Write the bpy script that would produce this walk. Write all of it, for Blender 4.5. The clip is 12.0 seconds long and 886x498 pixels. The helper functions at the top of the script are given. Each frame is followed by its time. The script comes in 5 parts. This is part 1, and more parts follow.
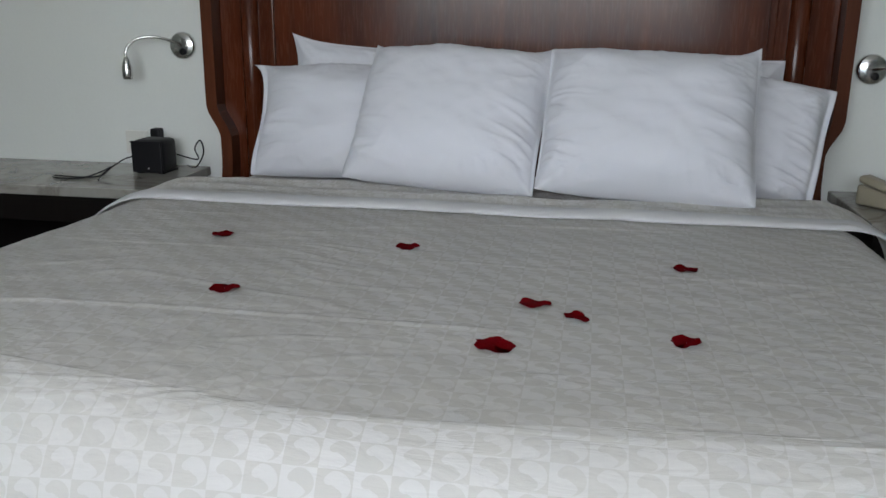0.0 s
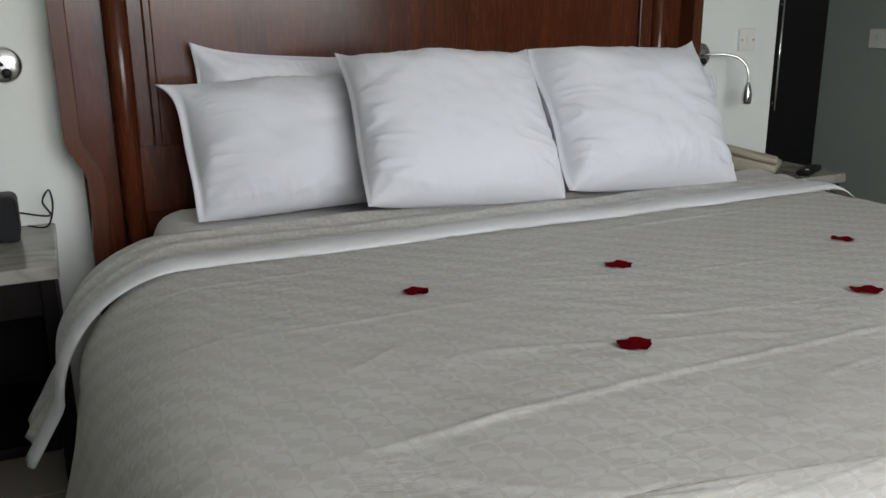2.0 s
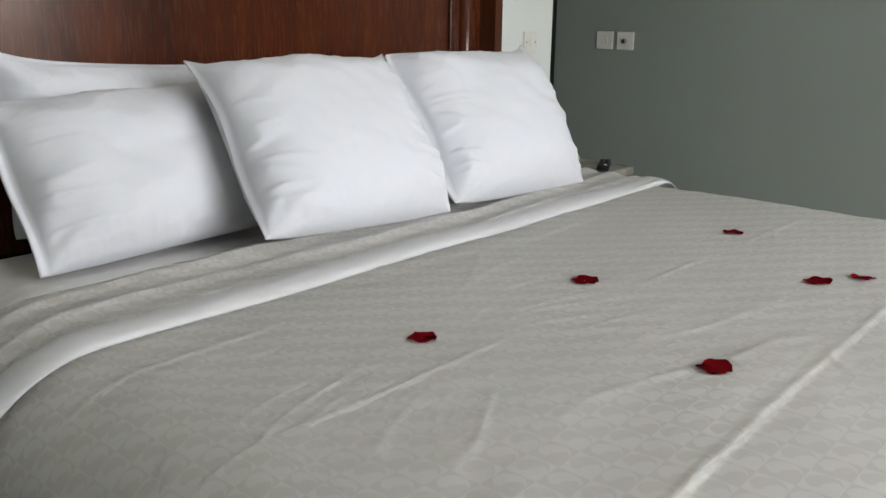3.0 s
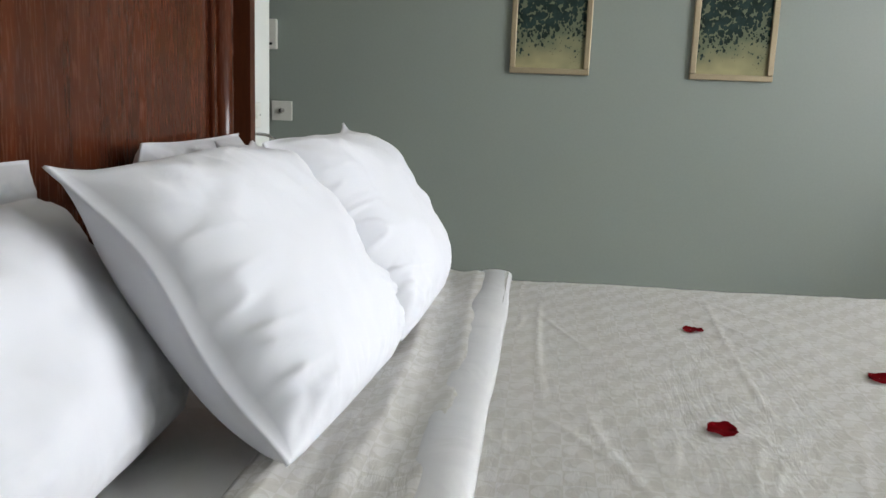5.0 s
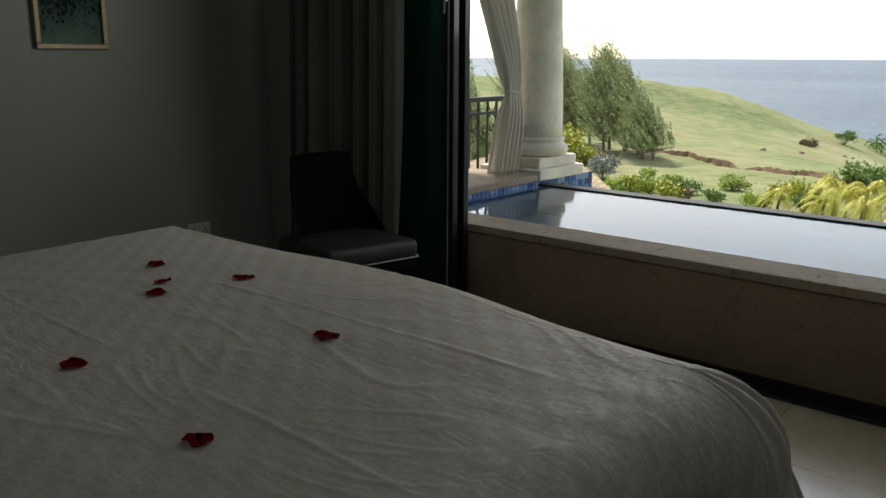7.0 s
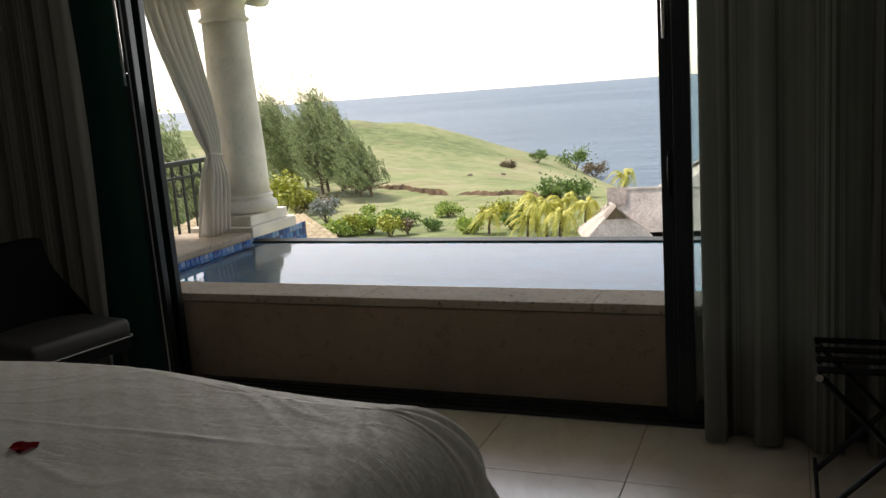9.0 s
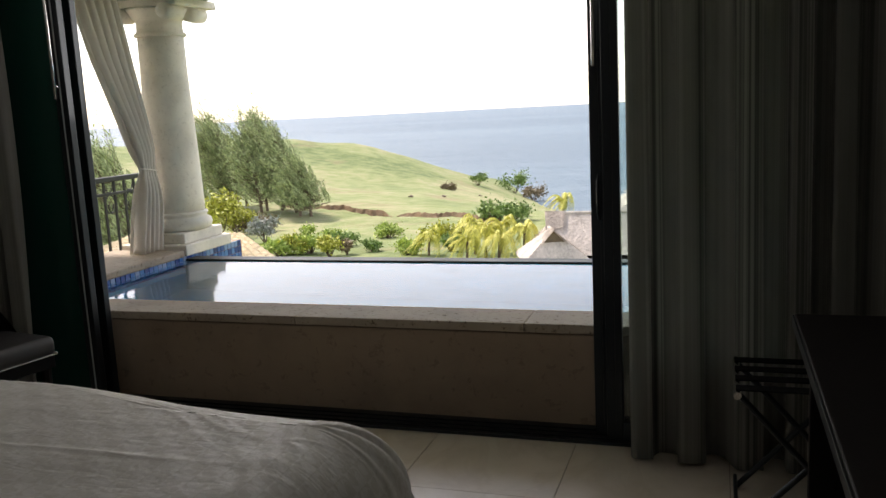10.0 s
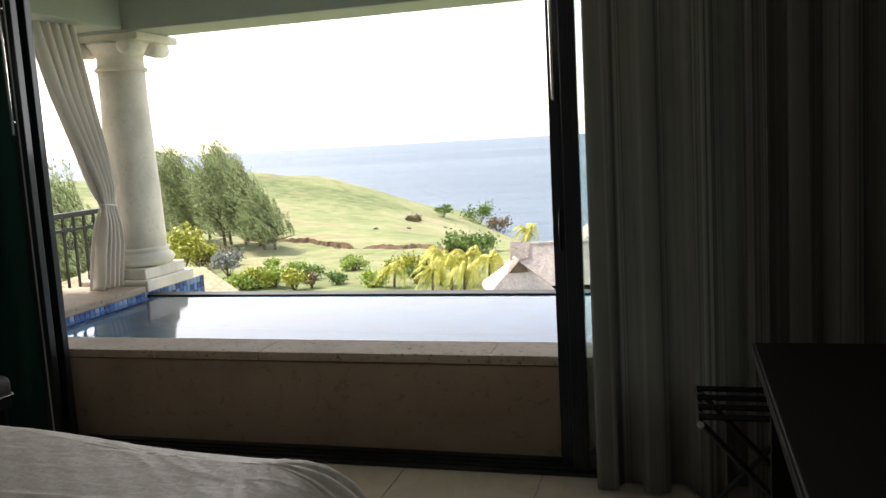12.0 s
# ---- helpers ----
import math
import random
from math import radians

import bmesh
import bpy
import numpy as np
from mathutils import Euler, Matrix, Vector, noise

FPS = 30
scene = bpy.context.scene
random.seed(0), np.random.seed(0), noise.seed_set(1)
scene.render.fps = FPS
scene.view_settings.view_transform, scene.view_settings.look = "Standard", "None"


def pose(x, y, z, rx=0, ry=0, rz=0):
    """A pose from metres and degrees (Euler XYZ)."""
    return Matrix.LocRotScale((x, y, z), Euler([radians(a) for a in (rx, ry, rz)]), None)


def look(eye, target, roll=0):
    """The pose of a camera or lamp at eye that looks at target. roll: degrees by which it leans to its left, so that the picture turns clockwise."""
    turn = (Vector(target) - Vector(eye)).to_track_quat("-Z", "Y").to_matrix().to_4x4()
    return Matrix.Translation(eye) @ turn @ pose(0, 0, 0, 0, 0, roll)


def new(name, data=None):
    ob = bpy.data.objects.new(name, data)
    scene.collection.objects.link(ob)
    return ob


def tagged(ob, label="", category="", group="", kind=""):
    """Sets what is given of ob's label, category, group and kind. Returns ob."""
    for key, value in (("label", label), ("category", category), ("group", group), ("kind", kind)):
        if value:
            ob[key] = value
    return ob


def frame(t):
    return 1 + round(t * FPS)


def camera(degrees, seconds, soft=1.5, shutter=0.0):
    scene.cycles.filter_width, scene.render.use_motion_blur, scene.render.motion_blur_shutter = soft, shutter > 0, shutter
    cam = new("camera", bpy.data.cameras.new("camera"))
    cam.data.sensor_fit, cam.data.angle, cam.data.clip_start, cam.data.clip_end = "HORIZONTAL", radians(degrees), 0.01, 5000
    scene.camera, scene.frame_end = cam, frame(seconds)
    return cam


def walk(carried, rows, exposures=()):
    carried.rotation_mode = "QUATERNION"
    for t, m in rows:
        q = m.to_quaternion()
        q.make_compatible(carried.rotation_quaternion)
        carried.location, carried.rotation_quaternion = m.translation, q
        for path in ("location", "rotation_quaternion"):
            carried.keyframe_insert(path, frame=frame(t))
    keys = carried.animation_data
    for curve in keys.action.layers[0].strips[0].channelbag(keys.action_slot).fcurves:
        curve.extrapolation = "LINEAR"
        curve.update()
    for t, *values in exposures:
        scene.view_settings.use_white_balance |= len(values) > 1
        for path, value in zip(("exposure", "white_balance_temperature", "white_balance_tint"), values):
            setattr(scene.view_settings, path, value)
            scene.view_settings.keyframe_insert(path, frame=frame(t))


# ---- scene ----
cam = camera(55.2, 12.0)
PATH = [
    (0, (0.303, 0.336, 1.255), (-0.023, 2.237, 0.724), 0.5),
    (0.5, (-0.077, 0.34, 1.251), (-0.288, 2.255, 0.713), -0.4),
    (1, (-0.446, 0.409, 1.256), (-0.176, 2.317, 0.719), 0.5),
    (1.5, (-0.793, 0.502, 1.272), (-0.176, 2.324, 0.726), 0.7),
    (2, (-1.114, 0.726, 1.272), (-0.318, 2.479, 0.731), -0.5),
    (2.5, (-1.353, 0.969, 1.283), (-0.181, 2.495, 0.738), 0.1),
    (3, (-1.482, 1.236, 1.286), (-0.055, 2.526, 0.738), 0.5),
    (3.5, (-1.498, 1.557, 1.303), (0.037, 2.744, 0.817), -0.1),
    (3.7, (-1.494, 1.683, 1.305), (0.119, 2.776, 0.861), 0.1),
    (5.3, (-1.388, 2.53, 1.279), (0.572, 2.421, 0.898), 2.4),
    (5.5, (-1.387, 2.581, 1.277), (0.544, 2.218, 0.903), 2.3),
    (6, (-1.437, 2.716, 1.29), (0.293, 1.788, 0.907), 1.8),
    (6.5, (-1.524, 2.771, 1.312), (-0.037, 1.508, 0.87), 1.3),
    (7, (-1.579, 2.791, 1.324), (-0.301, 1.318, 0.878), 0.3),
    (7.5, (-1.626, 2.81, 1.346), (-0.472, 1.241, 0.889), -1.0),
    (7.7, (-1.632, 2.814, 1.341), (-0.523, 1.208, 0.904), -1.2),
    (9.3, (-1.737, 2.838, 1.397), (-1.04, 0.999, 1.034), -3.5),
    (9.4, (-1.742, 2.841, 1.395), (-1.058, 0.996, 1.036), -3.0),
    (9.5, (-1.736, 2.855, 1.391), (-1.071, 1.002, 1.04), -2.9),
    (10, (-1.748, 2.854, 1.387), (-1.126, 0.982, 1.061), -2.9),
    (10.5, (-1.753, 2.862, 1.391), (-1.169, 0.972, 1.093), -3.1),
    (11, (-1.753, 2.861, 1.396), (-1.191, 0.958, 1.148), -2.8),
    (11.5, (-1.755, 2.862, 1.398), (-1.204, 0.956, 1.147), -3.0),
    (12, (-1.756, 2.858, 1.394), (-1.212, 0.95, 1.137), -3.2),
]
EXPOSURES = [(0, 2.45, 6320, 14), (1, 2.40, 6470, 14), (1.5, 2.45, 6570, 14), (2, 2.75, 6670, 14), (2.5, 3.15, 6770, 14), (3.5, 3.20, 6770, 14), (5.6, 3.55, 6620, 14), (6.1, 3.50, 6620, 15), (6.5, 2.39, 6770, 11), (7, 0.88, 7270, 12), (7.7, 0.81, 7570, 12), (9.5, 1.15, 7280, 18), (10.5, 1.40, 7280, 18), (12, 1.55, 7280, 18)]
walk(cam, [(t, look(eye, target, roll)) for t, eye, target, roll in PATH], EXPOSURES)

# ---- light: a bright hazy sky, a soft high sun ----
SUN_EL, SUN_AZ = 50, 120
world = bpy.data.worlds.new("sky")
scene.world = world
world.use_nodes = True
wn = world.node_tree
sky = wn.nodes.new("ShaderNodeTexSky")
sky.sky_type = "NISHITA"
sky.sun_disc = False
sky.sun_elevation, sky.sun_rotation = radians(SUN_EL), radians(SUN_AZ)
sky.air_density, sky.dust_density, sky.ozone_density = 1.0, 0.6, 0.3
haze = wn.nodes.new("ShaderNodeHueSaturation")  # thin haze pales the sky
haze.inputs["Saturation"].default_value = 0.5
wn.links.new(sky.outputs[0], haze.inputs["Color"])
wn.links.new(haze.outputs[0], wn.nodes["Background"].inputs[0])
wn.nodes["Background"].inputs[1].default_value = 0.15
sun = new("sun", bpy.data.lights.new("sun", "SUN"))
sun.data.energy, sun.data.angle, sun.data.color = 2.4, radians(6), (1.0, 0.95, 0.87)
sun_dir = Vector((math.sin(radians(SUN_AZ)) * math.cos(radians(SUN_EL)), math.cos(radians(SUN_AZ)) * math.cos(radians(SUN_EL)), math.sin(radians(SUN_EL))))
sun.matrix_world = look(sun_dir * 50, (0, 0, 0))
# the sky's light in the opening of the glass doors
glow = new("window_light", bpy.data.lights.new("window_light", "AREA"))
glow.data.shape, glow.data.size, glow.data.size_y, glow.data.energy, glow.data.color = "RECTANGLE", 2.3, 0.9, 9.0, (0.93, 0.965, 1.0)
glow.matrix_world = look((-0.05, -0.66, 1.88), (-0.05, 1.0, 2.10))


# ---- materials ----
def nodes_of(name):
    m = bpy.data.materials.new(name)
    m.use_nodes = True
    nt = m.node_tree
    return m, nt, nt.nodes["Principled BSDF"]


def noise_node(nt, vec, scale, detail=4, rough=0.55):
    n = nt.nodes.new("ShaderNodeTexNoise")
    n.inputs["Scale"].default_value, n.inputs["Detail"].default_value, n.inputs["Roughness"].default_value = scale, detail, rough
    nt.links.new(vec, n.inputs["Vector"])
    return n


def coords(nt, kind="Object", scale=(1, 1, 1)):
    tc = nt.nodes.new("ShaderNodeTexCoord")
    mp = nt.nodes.new("ShaderNodeMapping")
    mp.inputs["Scale"].default_value = scale
    nt.links.new(tc.outputs[kind], mp.inputs["Vector"])
    return mp.outputs[0]


def ramp(nt, fac, stops):
    r = nt.nodes.new("ShaderNodeValToRGB")
    while len(r.color_ramp.elements) < len(stops):
        r.color_ramp.elements.new(0.5)
    for e, (p, c) in zip(r.color_ramp.elements, stops):
        e.position, e.color = p, (*c, 1) if len(c) == 3 else c
    nt.links.new(fac, r.inputs[0])
    return r.outputs[0]


def math_node(nt, op, a, b=None, c=None):
    n = nt.nodes.new("ShaderNodeMath")
    n.operation = op
    for k, v in enumerate((a, b, c)):
        if v is None:
            continue
        if isinstance(v, (int, float)):
            n.inputs[k].default_value = v
        else:
            nt.links.new(v, n.inputs[k])
    return n.outputs[0]


def mix_col(nt, fac, a, b, mode="MIX"):
    n = nt.nodes.new("ShaderNodeMix")
    n.data_type, n.blend_type = "RGBA", mode
    for k, v in ((0, fac), (6, a), (7, b)):
        if isinstance(v, (int, float)):
            n.inputs[k].default_value = v
        elif isinstance(v, tuple):
            n.inputs[k].default_value = (*v, 1)
        else:
            nt.links.new(v, n.inputs[k])
    return n.outputs[2]


def bump(nt, b, height, strength, distance):
    n = nt.nodes.new("ShaderNodeBump")
    n.inputs["Strength"].default_value, n.inputs["Distance"].default_value = strength, distance
    nt.links.new(height, n.inputs["Height"])
    nt.links.new(n.outputs[0], b.inputs["Normal"])
    return n


def tint(c, k):
    return tuple(min(1, v * k) for v in c)


def mosaic_mat():
    """Glass mosaic, each tile in a blue of its own."""
    m, nt, b = nodes_of("blue_glass_tile")
    info = nt.nodes.new("ShaderNodeObjectInfo")
    nt.links.new(ramp(nt, info.outputs["Random"], [(0.0, (0.015, 0.05, 0.22)), (0.45, (0.03, 0.12, 0.42)), (0.75, (0.08, 0.25, 0.58)), (1.0, (0.30, 0.42, 0.62))]), b.inputs["Base Color"])
    n = noise_node(nt, coords(nt), 70, 3)
    nt.links.new(math_node(nt, "MULTIPLY_ADD", n.outputs[0], 0.2, 0.06), b.inputs["Roughness"])
    return m


def plain(name, col, rough=0.6, metal=0.0, var=0.12, fine=60, coarse=3, relief=0.15, depth=0.002, stretch=(1, 1, 1), kind="Object", spec=0.5, coat=0.0):
    """A surface with coarse and fine variation, relief and uneven gloss."""
    m, nt, b = nodes_of(name)
    v = coords(nt, kind, stretch)
    n1, n2 = noise_node(nt, v, coarse), noise_node(nt, v, fine, 6)
    mixed = math_node(nt, "ADD", math_node(nt, "MULTIPLY", n1.outputs[0], 0.6), math_node(nt, "MULTIPLY", n2.outputs[0], 0.4))
    col_out = ramp(nt, mixed, [(0.3, tint(col, 1 - var)), (0.7, tint(col, 1 + var))])
    nt.links.new(col_out, b.inputs["Base Color"])
    rr = math_node(nt, "MULTIPLY_ADD", n1.outputs[0], 0.25, rough - 0.125)
    nt.links.new(rr, b.inputs["Roughness"])
    b.inputs["Metallic"].default_value = metal
    b.inputs["Specular IOR Level"].default_value = spec
    b.inputs["Coat Weight"].default_value = coat
    if relief:
        bump(nt, b, n2.outputs[0], relief, depth)
    return m


def glass_mat(name, col, rough=0.0):
    """A thin pane: clear, with a reflection that grows at grazing angles."""
    m, nt, b = nodes_of(name)
    out = nt.nodes["Material Output"]
    tr, gl = nt.nodes.new("ShaderNodeBsdfTransparent"), nt.nodes.new("ShaderNodeBsdfGlossy")
    tr.inputs[0].default_value = (*col, 1)
    gl.inputs["Roughness"].default_value = rough
    fr = nt.nodes.new("ShaderNodeFresnel")
    fr.inputs[0].default_value = 1.5
    mx = nt.nodes.new("ShaderNodeMixShader")
    nt.links.new(fr.outputs[0], mx.inputs[0])
    nt.links.new(tr.outputs[0], mx.inputs[1])
    nt.links.new(gl.outputs[0], mx.inputs[2])
    nt.links.new(mx.outputs[0], out.inputs[0])
    return m


def film_glass(name, tone, film):
    """A dark tinted pane that shows its own colour."""
    m = glass_mat(name, tone)
    nt = m.node_tree
    out = nt.nodes["Material Output"]
    first = out.inputs[0].links[0].from_socket
    di, mx = nt.nodes.new("ShaderNodeBsdfDiffuse"), nt.nodes.new("ShaderNodeMixShader")
    di.inputs[0].default_value, mx.inputs[0].default_value = (*film, 1), 0.45
    nt.links.new(first, mx.inputs[1])
    nt.links.new(di.outputs[0], mx.inputs[2])
    nt.links.new(mx.outputs[0], out.inputs[0])
    return m


def wood_mat(name, dark, light, rough=0.25, scale=(14, 14, 1.2), coat=0.4, spec=0.5):
    m, nt, b = nodes_of(name)
    b.inputs["Specular IOR Level"].default_value = spec
    v = coords(nt, "Object", scale)
    n1, n2 = noise_node(nt, v, 1.6, 8, 0.65), noise_node(nt, v, 12, 6)
    n3 = noise_node(nt, v, 0.3, 3)
    f = math_node(nt, "ADD", math_node(nt, "ADD", math_node(nt, "MULTIPLY", n1.outputs[0], 0.40), math_node(nt, "MULTIPLY", n3.outputs[0], 0.45)), math_node(nt, "MULTIPLY", n2.outputs[0], 0.15))
    nt.links.new(ramp(nt, f, [(0.32, dark), (0.5, tuple((p + q) / 2 for p, q in zip(dark, light))), (0.68, light)]), b.inputs["Base Color"])
    nt.links.new(math_node(nt, "MULTIPLY_ADD", n2.outputs[0], 0.15, rough - 0.07), b.inputs["Roughness"])
    b.inputs["Coat Weight"].default_value, b.inputs["Coat Roughness"].default_value = coat, 0.14
    bump(nt, b, n2.outputs[0], 0.08, 0.001)
    return m


def cloth_mat(name, col, rough=0.85, weave=900, crease=0.25, sheen=0.15):
    m, nt, b = nodes_of(name)
    v = coords(nt)
    n1, n2, n3 = noise_node(nt, v, 9, 3), noise_node(nt, v, weave, 2), noise_node(nt, v, 2.5, 2)
    n1.inputs["Distortion"].default_value = 1.1
    n1.inputs["Scale"].default_value = 4.5
    ridge = math_node(nt, "POWER", math_node(nt, "SUBTRACT", 1.0, math_node(nt, "ABSOLUTE", math_node(nt, "MULTIPLY_ADD", n1.outputs[0], 4.0, -2.0))), 2.0)
    nt.links.new(ramp(nt, n3.outputs[0], [(0.3, tint(col, 0.95)), (0.7, tint(col, 1.02))]), b.inputs["Base Color"])
    b.inputs["Roughness"].default_value = rough
    b.inputs["Sheen Weight"].default_value = sheen
    h = math_node(nt, "ADD", math_node(nt, "MULTIPLY", ridge, 0.45), math_node(nt, "ADD", n3.outputs[0], math_node(nt, "MULTIPLY", n2.outputs[0], 0.05)))
    bump(nt, b, h, crease, 0.02)
    return m


def duvet_mat():
    """Damask: satin squares with a wave in each, told apart by their gloss more than by their colour."""
    m, nt, b = nodes_of("duvet_damask")
    tc = nt.nodes.new("ShaderNodeTexCoord")
    sep = nt.nodes.new("ShaderNodeSeparateXYZ")
    nt.links.new(tc.outputs["UV"], sep.inputs[0])
    cell = 0.0455
    gx, gy = math_node(nt, "DIVIDE", sep.outputs[0], cell), math_node(nt, "DIVIDE", sep.outputs[1], cell)
    fx, fy = math_node(nt, "FRACT", gx), math_node(nt, "FRACT", gy)
    par = math_node(nt, "MODULO", math_node(nt, "ADD", math_node(nt, "FLOOR", gx), math_node(nt, "FLOOR", gy)), 2)
    par = math_node(nt, "ABSOLUTE", par)

    def disc(cx, cy, r):
        dx, dy = math_node(nt, "SUBTRACT", fx, cx), math_node(nt, "SUBTRACT", fy, cy)
        return math_node(nt, "LESS_THAN", math_node(nt, "ADD", math_node(nt, "MULTIPLY", dx, dx), math_node(nt, "MULTIPLY", dy, dy)), r * r)

    # a comma of the other tone curls in every square
    swirl = math_node(nt, "MULTIPLY_ADD", math_node(nt, "SINE", math_node(nt, "MULTIPLY", fy, 6.2832)), 0.24, 0.5)
    comma = math_node(nt, "MAXIMUM", math_node(nt, "MULTIPLY", disc(0.5, 0.5, 0.46), math_node(nt, "GREATER_THAN", fx, swirl)), disc(0.36, 0.68, 0.15))
    pat = math_node(nt, "ABSOLUTE", math_node(nt, "SUBTRACT", math_node(nt, "GREATER_THAN", par, 0.5), math_node(nt, "MULTIPLY", comma, 0.9)))
    v = coords(nt)
    n1, n2, n3 = noise_node(nt, v, 7, 4), noise_node(nt, v, 1200, 2), noise_node(nt, v, 1.6, 3)
    crisp = noise_node(nt, coords(nt, "UV", (3.0, 11, 1)), 1.0, 4, 0.6)
    crisp.inputs["Distortion"].default_value = 1.2
    crumple = noise_node(nt, coords(nt, "UV", (7, 20, 1)), 1.0, 4, 0.6)
    crumple.inputs["Distortion"].default_value = 0.8
    amt = math_node(nt, "MULTIPLY", pat, ramp(nt, n3.outputs[0], [(0.34, (0.55, 0.55, 0.55)), (0.56, (1, 1, 1))]))
    # the paler tone puts the satin's sheen into the colour
    nt.links.new(mix_col(nt, amt, (0.77, 0.75, 0.70), (0.87, 0.855, 0.825)), b.inputs["Base Color"])
    # the satin tone of the weave is a little smoother than the matt one
    nt.links.new(math_node(nt, "MULTIPLY_ADD", pat, -0.20, 0.60), b.inputs["Roughness"])
    b.inputs["Specular IOR Level"].default_value = 0.45
    b.inputs["Sheen Weight"].default_value = 0.10
    crease = math_node(nt, "MAXIMUM", math_node(nt, "SUBTRACT", 1.0, math_node(nt, "ABSOLUTE", math_node(nt, "MULTIPLY_ADD", crisp.outputs[0], 15.0, -7.5))), 0.0)
    crease = math_node(nt, "MULTIPLY", crease, ramp(nt, n3.outputs[0], [(0.44, (0, 0, 0)), (0.6, (1, 1, 1))]))
    h = math_node(nt, "ADD", math_node(nt, "MULTIPLY_ADD", crumple.outputs[0], 0.45, math_node(nt, "MULTIPLY_ADD", crease, 0.10, n1.outputs[0])), math_node(nt, "MULTIPLY", n2.outputs[0], 0.03))
    bump(nt, b, h, 0.30, 0.02)
    return m


def stripe_mat(name, light, dark, freq, rough=0.9, sheen=0.2, through_light=0.0):
    m, nt, b = nodes_of(name)
    v = coords(nt, "UV", (freq, 0.02, 1))
    n1 = noise_node(nt, v, 1.0, 3, 0.7)
    n2 = noise_node(nt, coords(nt), 700, 2)
    lines = ramp(nt, n1.outputs[0], [(0.42, dark), (0.5, tuple((p + q) / 2 for p, q in zip(dark, light))), (0.56, light)])
    bands = noise_node(nt, coords(nt, "UV", (freq * 0.16, 0.02, 1)), 1.0, 1, 0.3)
    nt.links.new(mix_col(nt, ramp(nt, bands.outputs[0], [(0.46, (0.15, 0.15, 0.15)), (0.56, (1, 1, 1))]), tuple(0.25 * p + 0.75 * q for p, q in zip(dark, light)), lines), b.inputs["Base Color"])
    b.inputs["Roughness"].default_value, b.inputs["Sheen Weight"].default_value = rough, sheen
    if through_light:
        b.inputs["Subsurface Weight"].default_value = through_light
        b.inputs["Subsurface Radius"].default_value = (0.02, 0.02, 0.02)
    bump(nt, b, n2.outputs[0], 0.15, 0.002)
    return m


def stone_mat(name, col, pits=0.5, fine=35):
    m, nt, b = nodes_of(name)
    v = coords(nt)
    n1, n2 = noise_node(nt, v, 3.5, 5), noise_node(nt, v, fine, 6, 0.7)
    n2.inputs["Distortion"].default_value = 0.4
    holes = ramp(nt, n2.outputs[0], [(0.36, (0.35, 0.3, 0.25)), (0.43, (1, 1, 1))])
    base = ramp(nt, n1.outputs[0], [(0.3, tint(col, 0.82)), (0.5, col), (0.72, tint(col, 1.1))])
    nt.links.new(mix_col(nt, pits, base, holes, "MULTIPLY"), b.inputs["Base Color"])
    b.inputs["Roughness"].default_value = 0.75
    bump(nt, b, n2.outputs[0], 0.5, 0.006)
    return m


def marble_mat(name, base, vein, rough=0.12, scale=2.2):
    m, nt, b = nodes_of(name)
    v = coords(nt)
    n1, n2 = noise_node(nt, v, scale, 8, 0.6), noise_node(nt, v, scale * 7, 6)
    n1.inputs["Distortion"].default_value = 1.4
    d = math_node(nt, "ABSOLUTE", math_node(nt, "SUBTRACT", n1.outputs[0], 0.5))
    c = ramp(nt, d, [(0.0, vein), (0.04, tuple((p + 2 * q) / 3 for p, q in zip(vein, base))), (0.12, base)])
    info = nt.nodes.new("ShaderNodeObjectInfo")
    c2 = mix_col(nt, math_node(nt, "MULTIPLY", n2.outputs[0], 0.35), c, tint(base, 0.8))
    c3 = mix_col(nt, math_node(nt, "MULTIPLY", info.outputs["Random"], 0.25), c2, tint(base, 0.85))
    nt.links.new(c3, b.inputs["Base Color"])
    nt.links.new(math_node(nt, "MULTIPLY_ADD", n2.outputs[0], 0.2, rough - 0.05), b.inputs["Roughness"])
    return m


def art_mat(name, low, high, spots):
    """An abstract print: blue-green drops falling over a pale ground."""
    m, nt, b = nodes_of(name)
    tc = nt.nodes.new("ShaderNodeTexCoord")
    sep = nt.nodes.new("ShaderNodeSeparateXYZ")
    nt.links.new(tc.outputs["Object"], sep.inputs[0])
    v = coords(nt)
    n1, n2 = noise_node(nt, v, 14, 5), noise_node(nt, v, 4, 3)
    h = math_node(nt, "ADD", math_node(nt, "MULTIPLY", sep.outputs[2], 4.6), math_node(nt, "MULTIPLY_ADD", n2.outputs[0], 1.8, -0.9))
    ground_col = mix_col(nt, math_node(nt, "MULTIPLY_ADD", n1.outputs[0], 0.5, 0.0), ramp(nt, h, [(0.1, low), (0.75, high)]), tint(low, 0.6))
    drops = None
    for scale, cut in ((40, 0.11), (85, 0.10)):
        vo = nt.nodes.new("ShaderNodeTexVoronoi")
        vo.inputs["Scale"].default_value = scale
        nt.links.new(coords(nt, "Object", (1, 1, 0.75)), vo.inputs["Vector"])
        one = math_node(nt, "LESS_THAN", vo.outputs["Distance"], math_node(nt, "MINIMUM", math_node(nt, "MULTIPLY", math_node(nt, "SUBTRACT", h, 0.22), cut * 6), 0.56))
        drops = one if drops is None else math_node(nt, "MAXIMUM", drops, one)
    dark = ramp(nt, n1.outputs[0], [(0.4, spots), (0.66, tint(spots, 3))])
    nt.links.new(mix_col(nt, math_node(nt, "MULTIPLY", drops, 0.92), ground_col, dark), b.inputs["Base Color"])
    b.inputs["Roughness"].default_value, b.inputs["Specular IOR Level"].default_value = 0.7, 0.12
    return m


